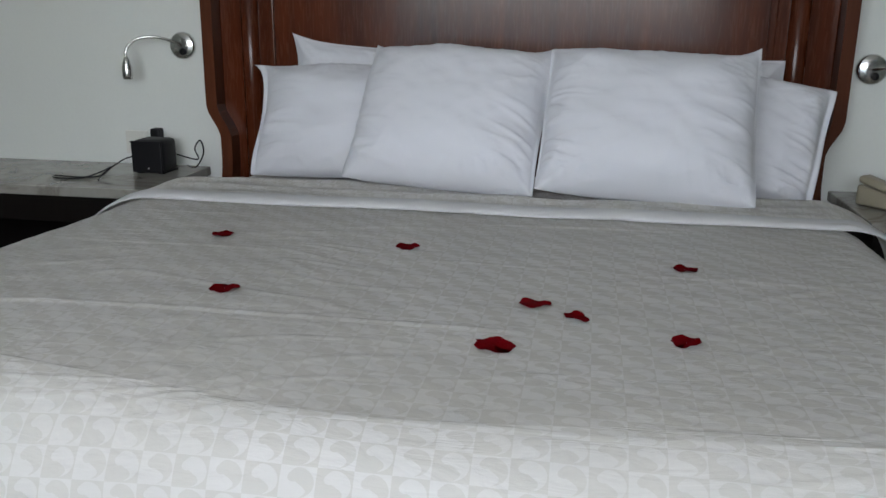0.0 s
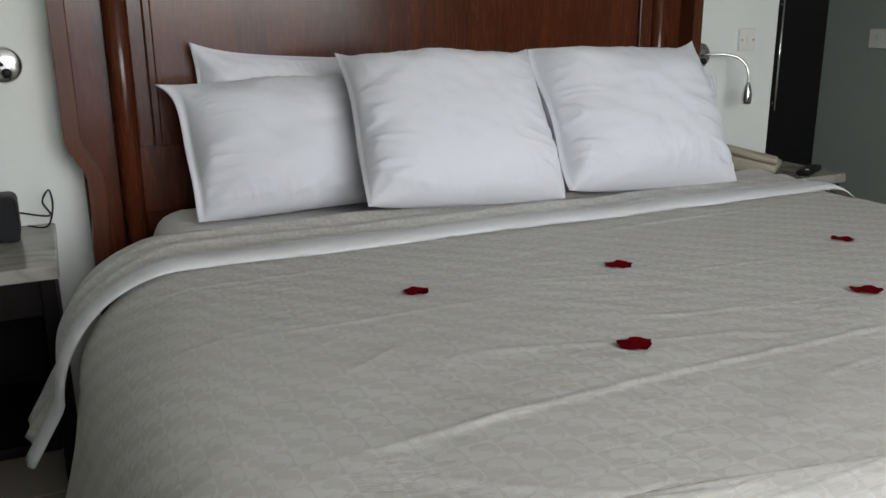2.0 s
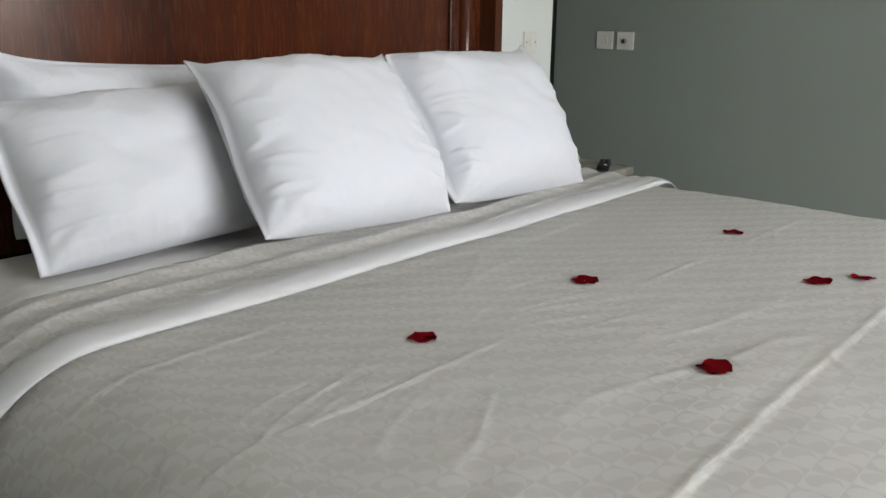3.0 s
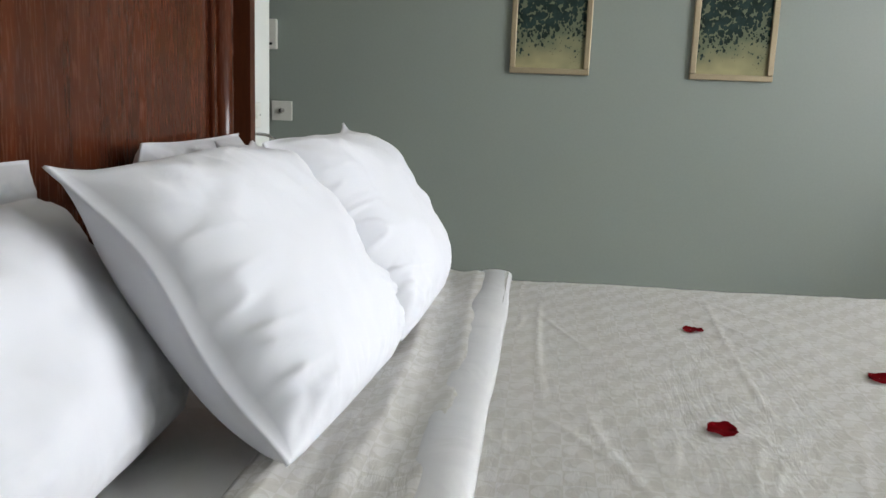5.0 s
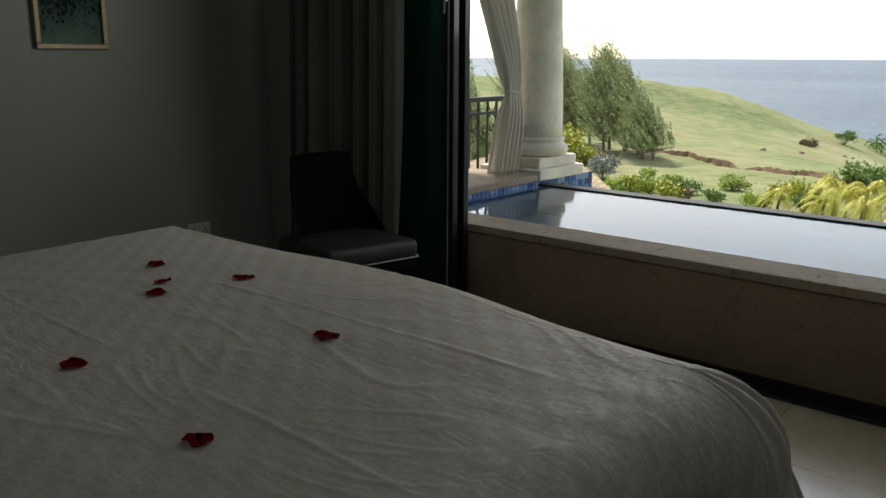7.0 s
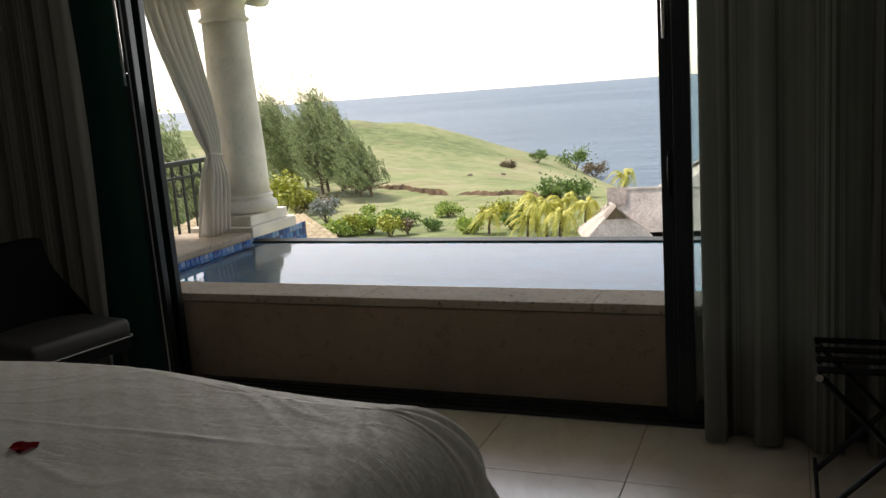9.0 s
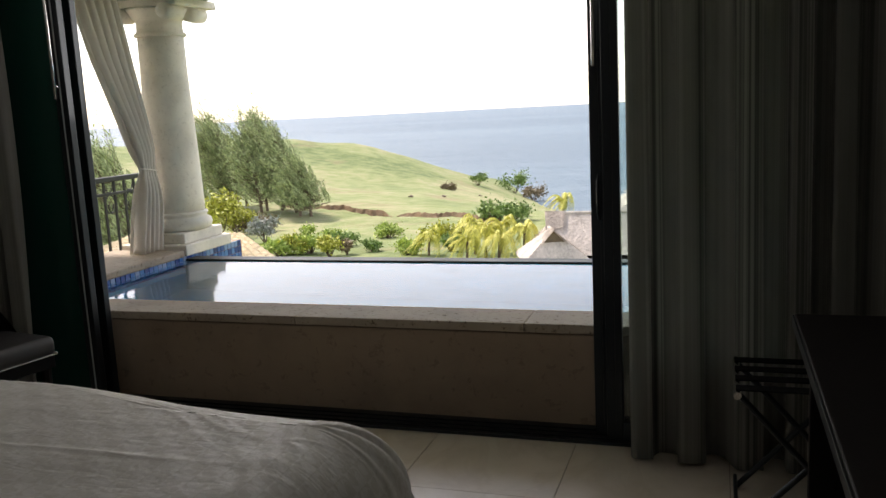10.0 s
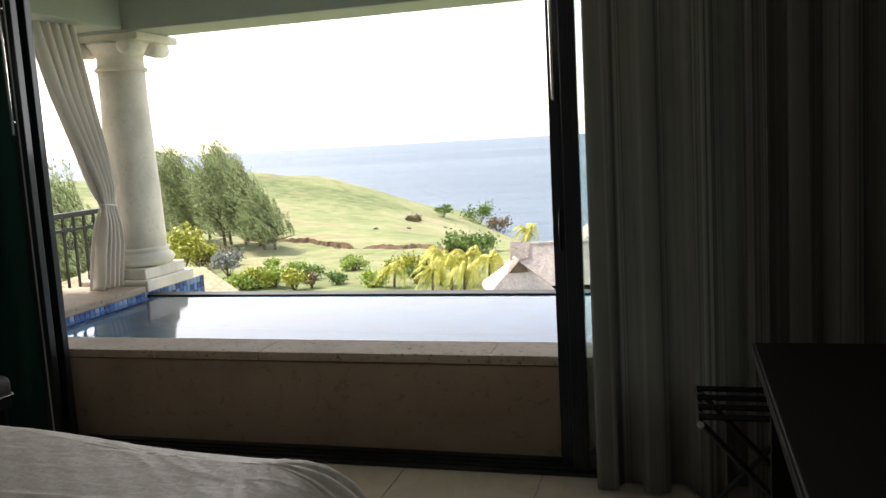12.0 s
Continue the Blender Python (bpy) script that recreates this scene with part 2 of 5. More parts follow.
def leaf_mat(name, dark, light, rough=0.6):
    m, nt, b = nodes_of(name)
    g = nt.nodes.new("ShaderNodeNewGeometry")
    n1 = noise_node(nt, coords(nt), 0.8, 3)
    f = math_node(nt, "ADD", math_node(nt, "MULTIPLY", g.outputs["Random Per Island"], 0.6), math_node(nt, "MULTIPLY", n1.outputs[0], 0.4))
    nt.links.new(ramp(nt, f, [(0.2, dark), (0.8, light)]), b.inputs["Base Color"])
    b.inputs["Roughness"].default_value = rough
    return m


def land_mat():
    m, nt, b = nodes_of("grass_land")
    v = coords(nt)
    n1, n2, n3 = noise_node(nt, v, 0.045, 6, 0.6), noise_node(nt, v, 0.6, 6, 0.65), noise_node(nt, v, 0.11, 5, 0.7)
    f = math_node(nt, "ADD", math_node(nt, "MULTIPLY", n1.outputs[0], 0.6), math_node(nt, "MULTIPLY", n2.outputs[0], 0.4))
    grass = ramp(nt, f, [(0.38, (0.10, 0.15, 0.045)), (0.49, (0.20, 0.245, 0.095)), (0.60, (0.31, 0.30, 0.165))])
    dirt = ramp(nt, n3.outputs[0], [(0.57, (0, 0, 0)), (0.66, (1, 1, 1))])
    nt.links.new(mix_col(nt, math_node(nt, "MULTIPLY", dirt, 0.6), grass, (0.24, 0.18, 0.11)), b.inputs["Base Color"])
    b.inputs["Roughness"].default_value = 0.95
    bump(nt, b, n2.outputs[0], 0.6, 0.5)
    return m


def sea_mat():
    m, nt, b = nodes_of("sea_water")
    n1, n2 = noise_node(nt, coords(nt, "Object", (0.02, 0.06, 1)), 1.0, 8, 0.7), noise_node(nt, coords(nt, "Object", (0.002, 0.008, 1)), 1.0, 4)
    nt.links.new(ramp(nt, n2.outputs[0], [(0.35, (0.055, 0.11, 0.16)), (0.65, (0.085, 0.15, 0.205))]), b.inputs["Base Color"])
    b.inputs["Roughness"].default_value = 0.45
    b.inputs["Specular IOR Level"].default_value = 0.35
    bump(nt, b, n1.outputs[0], 0.8, 4.0)
    return m


def water_mat():
    m, nt, b = nodes_of("pool_water")
    b.inputs["Base Color"].default_value = (0.45, 0.88, 1.0, 1)
    b.inputs["Roughness"].default_value, b.inputs["IOR"].default_value = 0.01, 1.36
    b.inputs["Transmission Weight"].default_value = 1.0
    n1 = noise_node(nt, coords(nt, "Object", (7, 12, 1)), 1.0, 4)
    bump(nt, b, n1.outputs[0], 0.06, 0.02)
    return m


M_WHITE = plain("white_wall_paint", (0.67, 0.69, 0.65), 0.7, var=0.03, fine=90, coarse=1.2, relief=0.06)
M_GREEN = plain("sage_wall_paint", (0.255, 0.285, 0.255), 0.42, var=0.05, fine=80, coarse=1.0, relief=0.08, spec=0.55)
M_CEIL = plain("ceiling_paint", (0.82, 0.82, 0.80), 0.8, var=0.03, relief=0.05)
M_BEAM = plain("terrace_paint", (0.42, 0.47, 0.42), 0.75, var=0.06, coarse=2, relief=0.15)
M_GROUT = plain("tile_grout", (0.30, 0.24, 0.18), 0.9)
M_TILE = marble_mat("limestone_tile", (0.74, 0.655, 0.545), (0.60, 0.51, 0.40), 0.10, 1.4)
M_TILE.node_tree.nodes["Principled BSDF"].inputs["Coat Weight"].default_value = 1.0
M_TILE.node_tree.nodes["Principled BSDF"].inputs["Coat IOR"].default_value = 2.7
M_TILE.node_tree.nodes["Principled BSDF"].inputs["Coat Roughness"].default_value = 0.3
M_TILE.node_tree.nodes["Principled BSDF"].inputs["IOR"].default_value = 1.8
M_MARBLE = marble_mat("grey_marble", (0.33, 0.32, 0.285), (0.17, 0.15, 0.12), 0.12, 2.4)
M_MAHOG = wood_mat("mahogany", (0.018, 0.0055, 0.003), (0.115, 0.027, 0.009), 0.26, coat=0.28, spec=0.15)
M_MAHOGR = wood_mat("mahogany_red", (0.036, 0.0105, 0.005), (0.115, 0.034, 0.013), 0.34, coat=0.12, spec=0.2)
M_ESP = wood_mat("espresso_wood", (0.004, 0.0032, 0.003), (0.009, 0.007, 0.006), 0.5, coat=0.0, spec=0.10)
M_DOOR = wood_mat("black_stained_wood", (0.004, 0.004, 0.004), (0.009, 0.0085, 0.0085), 0.3, coat=0.1, spec=0.2)
M_PILLOW = cloth_mat("pillow_cotton", (0.60, 0.605, 0.635), crease=0.10)
M_SHEET = cloth_mat("sheet_cotton", (0.80, 0.79, 0.77))
M_HEM = cloth_mat("white_hem", (0.90, 0.90, 0.90), 0.6, crease=0.15)
M_DUVET = duvet_mat()
M_PETAL = plain("rose_petal", (0.20, 0.0012, 0.005), 0.8, spec=0.06, var=0.35, fine=300, coarse=40, relief=0.2)
M_CHROME = plain("brushed_chrome", (0.62, 0.62, 0.60), 0.22, 1.0, var=0.08, relief=0.03)
M_BLACK = plain("black_plastic", (0.008, 0.008, 0.009), 0.45, spec=0.2, var=0.2, relief=0.05)
M_GREYP = plain("grey_plastic", (0.014, 0.0145, 0.0155), 0.5, spec=0.2, var=0.1)
M_PLATE = plain("white_plastic", (0.64, 0.635, 0.58), 0.35, var=0.03, relief=0.0)
M_BEIGE = plain("beige_plastic", (0.34, 0.305, 0.225), 0.45, var=0.06, relief=0.03)
M_GOLD = plain("champagne_gilt", (0.36, 0.29, 0.19), 0.45, 0.5, var=0.15, fine=120, relief=0.1)
M_ALU = plain("dark_bronze_aluminium", (0.018, 0.022, 0.025), 0.32, 0.6, var=0.15, relief=0.03)
M_STRIP = plain("brush_seal", (0.42, 0.45, 0.46), 0.5, 0.3, var=0.1)
M_GLASS = glass_mat("clear_pane", (0.92, 0.96, 0.95))
M_GLASSG = film_glass("tinted_pane", (0.05, 0.13, 0.11), (0.012, 0.085, 0.068))
M_CURTAIN = stripe_mat("striped_curtain", (0.33, 0.325, 0.29), (0.12, 0.118, 0.107), 60, sheen=0.0)
M_DRAPE = stripe_mat("outdoor_drape", (0.92, 0.90, 0.86), (0.78, 0.75, 0.71), 26, through_light=0.4)
M_LEATHER = plain("black_leather", (0.006, 0.006, 0.006), 0.7, spec=0.06, var=0.2, fine=220, coarse=6, relief=0.3)
M_LEATHERG = plain("grey_leather", (0.022, 0.021, 0.020), 0.5, spec=0.3, var=0.12, fine=220, coarse=6, relief=0.3)
M_LEDGE = stone_mat("coral_stone_wall", (0.30, 0.22, 0.155), 0.35, 18)
M_COPING = stone_mat("coral_stone_coping", (0.40, 0.33, 0.255), 0.95, 38)
M_COLUMN = stone_mat("cast_stone", (0.86, 0.82, 0.74), 0.25, 40)
M_BLUE = mosaic_mat()
M_BLUEJ = plain("pool_plaster", (0.06, 0.46, 0.74), 0.5, var=0.15, coarse=5)
M_IRON = plain("wrought_iron", (0.02, 0.025, 0.022), 0.5, 0.4, var=0.2)
M_TRUNK = plain("bark", (0.16, 0.12, 0.085), 0.9, var=0.35, fine=20, coarse=4, relief=0.6, depth=0.03)
M_CASU = leaf_mat("casuarina_needles", (0.14, 0.21, 0.08), (0.54, 0.62, 0.30))
M_BUSH = leaf_mat("shrub_leaves", (0.19, 0.30, 0.06), (0.52, 0.62, 0.16))
M_BUSHY = leaf_mat("yellow_shrub_leaves", (0.20, 0.24, 0.03), (0.58, 0.58, 0.10))
M_BUSHBR = leaf_mat("dry_shrub_leaves", (0.12, 0.09, 0.05), (0.30, 0.24, 0.14))
M_BUSHG = leaf_mat("silver_shrub_leaves", (0.22, 0.25, 0.22), (0.42, 0.44, 0.40))
M_BUSHD = leaf_mat("dark_shrub_leaves", (0.09, 0.17, 0.045), (0.26, 0.38, 0.10))
M_PALM = leaf_mat("palm_leaf", (0.30, 0.34, 0.05), (0.85, 0.78, 0.16))
M_THATCH = plain("palm_thatch", (0.50, 0.45, 0.405), 0.95, var=0.35, fine=9, coarse=1.2, relief=0.7, depth=0.1, stretch=(1, 1, 0.4))
M_ROOFT = plain("clay_roof", (0.70, 0.61, 0.45), 0.85, var=0.2, fine=8, coarse=1.5, relief=0.4, depth=0.03)
M_ROCK = stone_mat("shore_rock", (0.20, 0.16, 0.12), 0.5, 2)
M_BANK = plain("bare_earth", (0.30, 0.215, 0.14), 0.95, var=0.4, fine=6, coarse=0.6, relief=0.7, depth=0.1)
M_RUG = plain("slate_rug", (0.035, 0.045, 0.055), 0.95, var=0.6, fine=60, coarse=14, relief=0.6, depth=0.004)
M_LAND, M_SEA, M_WATER = land_mat(), sea_mat(), water_mat()
M_RENDER = plain("outer_render", (0.78, 0.76, 0.70), 0.85, var=0.06)
M_TEAL = plain("teal_plastic_film", (0.02, 0.20, 0.19), 0.3, var=0.4, fine=40, coarse=15, relief=0.6, depth=0.01)
M_BOTTLE = plain("clear_plastic", (0.45, 0.50, 0.55), 0.18, var=0.15, relief=0.1)
M_ART = art_mat("print_gold", (0.40, 0.36, 0.20), (0.10, 0.13, 0.09), (0.006, 0.014, 0.014))
M_ARTG = art_mat("print_teal", (0.19, 0.30, 0.245), (0.06, 0.12, 0.105), (0.006, 0.014, 0.014))


# ---- building helpers ----
ORIGIN = {}


def thing(name, at, label, category, group=""):
    ob = new(name)
    ob.empty_display_size = 0.05
    ob.location = at
    ORIGIN[ob] = Vector(at)
    return tagged(ob, label, category, group)


def mesh_object(name, bm, material, at=(0, 0, 0), smooth=False):
    bmesh.ops.translate(bm, verts=bm.verts, vec=-Vector(at))
    me = bpy.data.meshes.new(name)
    bm.to_mesh(me)
    bm.free()
    me.materials.append(material)
    if smooth:
        for p in me.polygons:
            p.use_smooth = True
    ob = new(name, me)
    return ob


def part(name, bm, material, parent, label="", smooth=False):
    """One mesh under a thing or a part; bm is given in the world's coordinates."""
    ob = mesh_object(name, bm, material, ORIGIN[parent], smooth)
    ob.parent = parent
    ORIGIN[ob] = ORIGIN[parent]
    return tagged(ob, label) if label else ob


def single(name, bm, material, label, category, at, group="", smooth=False, kind=""):
    ob = mesh_object(name, bm, material, at, smooth)
    ob.location = at
    ORIGIN[ob] = Vector(at)
    return tagged(ob, label, category, group, kind)


def structure(name, bm, material, label="", smooth=False):
    ob = mesh_object(name, bm, material, (0, 0, 0), smooth)
    ORIGIN[ob] = Vector((0, 0, 0))
    return tagged(ob, label, kind="structure")


def box(bm, x0, x1, y0, y1, z0, z1, bevel=0.0, seg=2):
    vs = [bm.verts.new((x, y, z)) for x in (x0, x1) for y in (y0, y1) for z in (z0, z1)]
    fs = [bm.faces.new([vs[k] for k in q]) for q in ((0, 1, 3, 2), (4, 6, 7, 5), (0, 4, 5, 1), (2, 3, 7, 6), (0, 2, 6, 4), (1, 5, 7, 3))]
    if bevel:
        es = list({e for f in fs for e in f.edges})
        bmesh.ops.bevel(bm, geom=es, offset=bevel, segments=seg, affect="EDGES", profile=0.5)
    return bm


def boxed(*a, **k):
    return box(bmesh.new(), *a, **k)


def tube(bm, pts, radius, seg=10, closed_ends=True):
    """A round bar along pts; radius is one number or one a point."""
    pts = [Vector(p) for p in pts]
    rad = radius if isinstance(radius, (list, tuple)) else [radius] * len(pts)
    rings, up = [], Vector((0.123, 0.456, 0.88)).normalized()
    for k, p in enumerate(pts):
        d = (pts[min(k + 1, len(pts) - 1)] - pts[max(k - 1, 0)]).normalized()
        a = d.cross(up)
        if a.length < 0.05:
            a = d.cross(Vector((1, 0, 0)))
        a.normalize()
        c = d.cross(a)
        rings.append([bm.verts.new(p + rad[k] * (a * math.cos(t) + c * math.sin(t))) for t in (2 * math.pi * j / seg for j in range(seg))])
    for r, q in zip(rings, rings[1:]):
        for j in range(seg):
            bm.faces.new((r[j], r[(j + 1) % seg], q[(j + 1) % seg], q[j]))
    if closed_ends:
        bm.faces.new(rings[0][::-1])
        bm.faces.new(rings[-1])
    return bm


def smooth_path(pts, n=6):
    """More points on a smooth curve through the given ones."""
    p = [Vector(q) for q in pts]
    p = [p[0]] + p + [p[-1]]
    out = []
    for a, b, c, d in zip(p, p[1:], p[2:], p[3:]):
        for k in range(n):
            t = k / n
            out.append(0.5 * ((2 * b) + (c - a) * t + (2 * a - 5 * b + 4 * c - d) * t * t + (3 * b - a - 3 * c + d) * t ** 3))
    return out + [p[-1]]


def tubed(*a, **k):
    return tube(bmesh.new(), *a, **k)


def lathe(bm, cx, cy, profile, seg=32):
    rings = [[bm.verts.new((cx + r * math.cos(2 * math.pi * j / seg), cy + r * math.sin(2 * math.pi * j / seg), z)) for j in range(seg)] for r, z in profile]
    for r, q in zip(rings, rings[1:]):
        for j in range(seg):
            bm.faces.new((r[j], r[(j + 1) % seg], q[(j + 1) % seg], q[j]))
    bm.faces.new(rings[0][::-1])
    bm.faces.new(rings[-1])
    return bm


def sheet(f, nu, nv, uv=None, thick=0.0):
    """A grid of f(i, j), i and j from 0 to 1; uv in metres; thick makes it solid."""
    bm = bmesh.new()
    g = [[bm.verts.new(f(i / nu, j / nv)) for j in range(nv + 1)] for i in range(nu + 1)]
    lay = bm.loops.layers.uv.new("UVMap")
    for i in range(nu):
        for j in range(nv):
            fc = bm.faces.new((g[i][j], g[i + 1][j], g[i + 1][j + 1], g[i][j + 1]))
            if uv:
                for lp, (a, c) in zip(fc.loops, ((i, j), (i + 1, j), (i + 1, j + 1), (i, j + 1))):
                    lp[lay].uv = uv(a / nu, c / nv)
    if thick:
        bmesh.ops.solidify(bm, geom=bm.faces[:], thickness=thick)
    return bm


def lerp(a, b, t):
    return a + (b - a) * t


def smooth01(t):
    t = max(0.0, min(1.0, t))
    return t * t * (3 - 2 * t)


def interp(x, xs, ys):
    return float(np.interp(x, xs, ys))


# ---- the room ----
W, E, N, S = -2.75, 2.775, 3.42, -0.55
TOP = 2.75
OPEN_W, OPEN_E, OPEN_TOP = -2.05, 2.1, 2.42
CORR_X, CORR_Y = 1.62, 4.2

floor = structure("floor", boxed(W - 0.2, E + 0.2, S - 0.1, CORR_Y + 0.2, -0.2, -0.006), M_GROUT, "warm beige polished limestone floor tiles")
structure("ceiling", boxed(W - 0.2, E + 0.2, S - 0.15, CORR_Y + 0.2, TOP, TOP + 0.2), M_CEIL, "plain white painted ceiling")
structure("wall_north", boxed(W - 0.2, CORR_X, N, N + 0.15, 0, TOP), M_WHITE, "off-white painted wall behind the bed")
structure("wall_corridor", boxed(CORR_X - 0.15, CORR_X, N + 0.15, CORR_Y + 0.2, 0, TOP), M_WHITE, "off-white painted return wall")
structure("wall_east", boxed(E, E + 0.2, S - 0.15, CORR_Y + 0.2, 0, TOP), M_GREEN, "sage green painted wall")
structure("wall_west", boxed(W - 0.2, W, S - 0.15, N, 0, TOP), M_GREEN, "sage green painted wall")
bm = bmesh.new()
box(bm, W, OPEN_W, S - 0.15, S, 0, TOP)
box(bm, OPEN_E, E, S - 0.15, S, 0, TOP)
box(bm, OPEN_W, OPEN_E, S - 0.15, S, OPEN_TOP, TOP)
structure("wall_south", bm, M_GREEN, "sage green wall around the sliding doors")
bm = bmesh.new()
box(bm, CORR_X, E, CORR_Y + 0.05, CORR_Y + 0.2, 0, TOP)
structure("wall_end", bm, M_WHITE, "plain wall behind the dark door")

door = structure("door_1", boxed(CORR_X + 0.002, E - 0.002, CORR_Y, CORR_Y + 0.045, 0.003, 2.45, 0.004), M_DOOR, "black-stained wooden door with a long bar handle")
bm = bmesh.new()
tube(bm, [(2.40, CORR_Y - 0.045, 0.74), (2.40, CORR_Y - 0.045, 1.33)], 0.008)
for z in (0.78, 1.29):
    tube(bm, [(2.40, CORR_Y - 0.045, z), (2.40, CORR_Y + 0.005, z)], 0.006)
part("door_handle", bm, M_CHROME, door, "slim brushed steel bar handle", True)
part("door_panel", boxed(CORR_X + 0.14, 2.33, CORR_Y - 0.006, CORR_Y + 0.002, 0.15, 2.3, 0.004), M_DOOR, door)

# ---- the sliding doors ----
DY = -0.50
slider = structure("door_2", boxed(OPEN_W, OPEN_E, S - 0.10, S + 0.10, -0.006, 0.006, 0.002), M_ALU, "dark aluminium sliding glass doors, pushed open to both sides")
for y in (-0.455, -0.50, -0.545, -0.59):
    part("track_rail", boxed(OPEN_W, OPEN_E, y - 0.006, y + 0.006, 0.006, 0.014), M_ALU, slider)
part("head_frame", boxed(OPEN_W, OPEN_E, S - 0.10, S + 0.10, OPEN_TOP - 0.06, OPEN_TOP - 0.002, 0.004), M_ALU, slider)


def leaf(x0, x1, y, pull, pane_mat):
    """One sliding leaf between two stiles."""
    for a in (x0, x1 - 0.065):
        st = part("stile", boxed(a, a + 0.065, y - 0.02, y + 0.02, 0.017, OPEN_TOP - 0.062, 0.004), M_ALU, slider)
        part("brush_seal", boxed(a + 0.028, a + 0.036, y + 0.0205, y + 0.0225, 0.06, OPEN_TOP - 0.1), M_STRIP if a == pull else M_ALU, st)
    for z0, z1 in ((0.017, 0.09), (OPEN_TOP - 0.13, OPEN_TOP - 0.062)):
        part("rail", boxed(x0 + 0.065, x1 - 0.065, y - 0.018, y + 0.018, z0, z1, 0.003), M_ALU, slider)
    pane = part("pane", boxed(x0 + 0.06, x1 - 0.06, y - 0.004, y + 0.004, 0.085, OPEN_TOP - 0.125), pane_mat, slider, "tinted glass pane")
    pane.visible_shadow = False


leaf(1.155, 2.09, -0.452, 1.155, M_GLASSG)
leaf(1.162, 2.095, -0.548, 0, M_GLASS)
leaf(-2.04, -1.255, -0.548, -1.32, M_GLASS)
leaf(-2.045, -1.31, -0.50, 0, M_GLASS)
for x in (-1.288, 1.19):
    bm = bmesh.new()
    tube(bm, [(x, -0.40 - 0.045 * (x < 0), 1.52), (x, -0.40 - 0.045 * (x < 0), 2.15)], 0.008)
    for z in (1.58, 2.09):
        tube(bm, [(x, -0.40 - 0.045 * (x < 0), z), (x, -0.44 - 0.09 * (x < 0), z)], 0.006)
    part("pull_handle", bm, M_CHROME, slider, "long brushed steel pull handle", True)
bm = bmesh.new()
tube(bm, [(-1.288, -0.53, 0.92), (-1.288, -0.50, 0.95), (-1.288, -0.49, 1.01), (-1.288, -0.50, 1.07), (-1.288, -0.53, 1.10)], 0.006)
part("latch_handle", bm, M_ALU, slider, "", True)


# ---- indoor curtains ----
def curtain(name, x0, x1, y, folds, seed, sway, label):
    rnd = random.Random(seed)
    ph = [rnd.uniform(0, 6.28) for _ in range(4)]

    def f(i, j):
        u = i * folds * 2 * math.pi
        z = lerp(0.015, TOP - 0.03, j)
        amp = 0.055 + 0.015 * math.sin(i * 9 + ph[0])
        w = math.sin(u + 0.8 * math.sin(i * 11 + ph[1]) + 0.25 * math.sin(z * 1.7 + ph[2]))
        w = math.tanh(2.4 * w + 0.9) + 0.12 * math.sin(3 * u + ph[0])
        x = lerp(x0, x1, i + 0.035 * math.sin(i * 7 + ph[2]) * math.sin(math.pi * i)) + sway * (1 - j) * (0.3 + 0.7 * i) + 0.018 * math.sin(2 * u + ph[3]) * (1 - 0.4 * j)
        return x, y + amp * w * (0.75 + 0.25 * (1 - j)), z

    bm = sheet(f, folds * 30, 28, lambda i, j: (i * folds * 0.26, j * TOP), 0.003)
    return single(name, bm, M_CURTAIN, label, "curtain", ((x0 + x1) / 2, y, 0), "room curtains", True)


curtain("curtain", 1.43, 2.24, -0.375, 6, 3, 0.10, "grey and taupe striped full-length curtain drawn aside at the glass doors")
curtain("curtain", -1.41, -2.46, -0.35, 6, 5, -0.02, "grey and taupe striped full-length curtain beside the desk")
for x0, x1 in ((1.40, 2.60), (-2.60, -1.36)):
    single("curtain_track", boxed(x0, x1, -0.385, -0.345, TOP - 0.03, TOP, 0.003), M_PLATE, "slim white ceiling track above a curtain", "curtain track", ((x0 + x1) / 2, -0.335, TOP - 0.03))

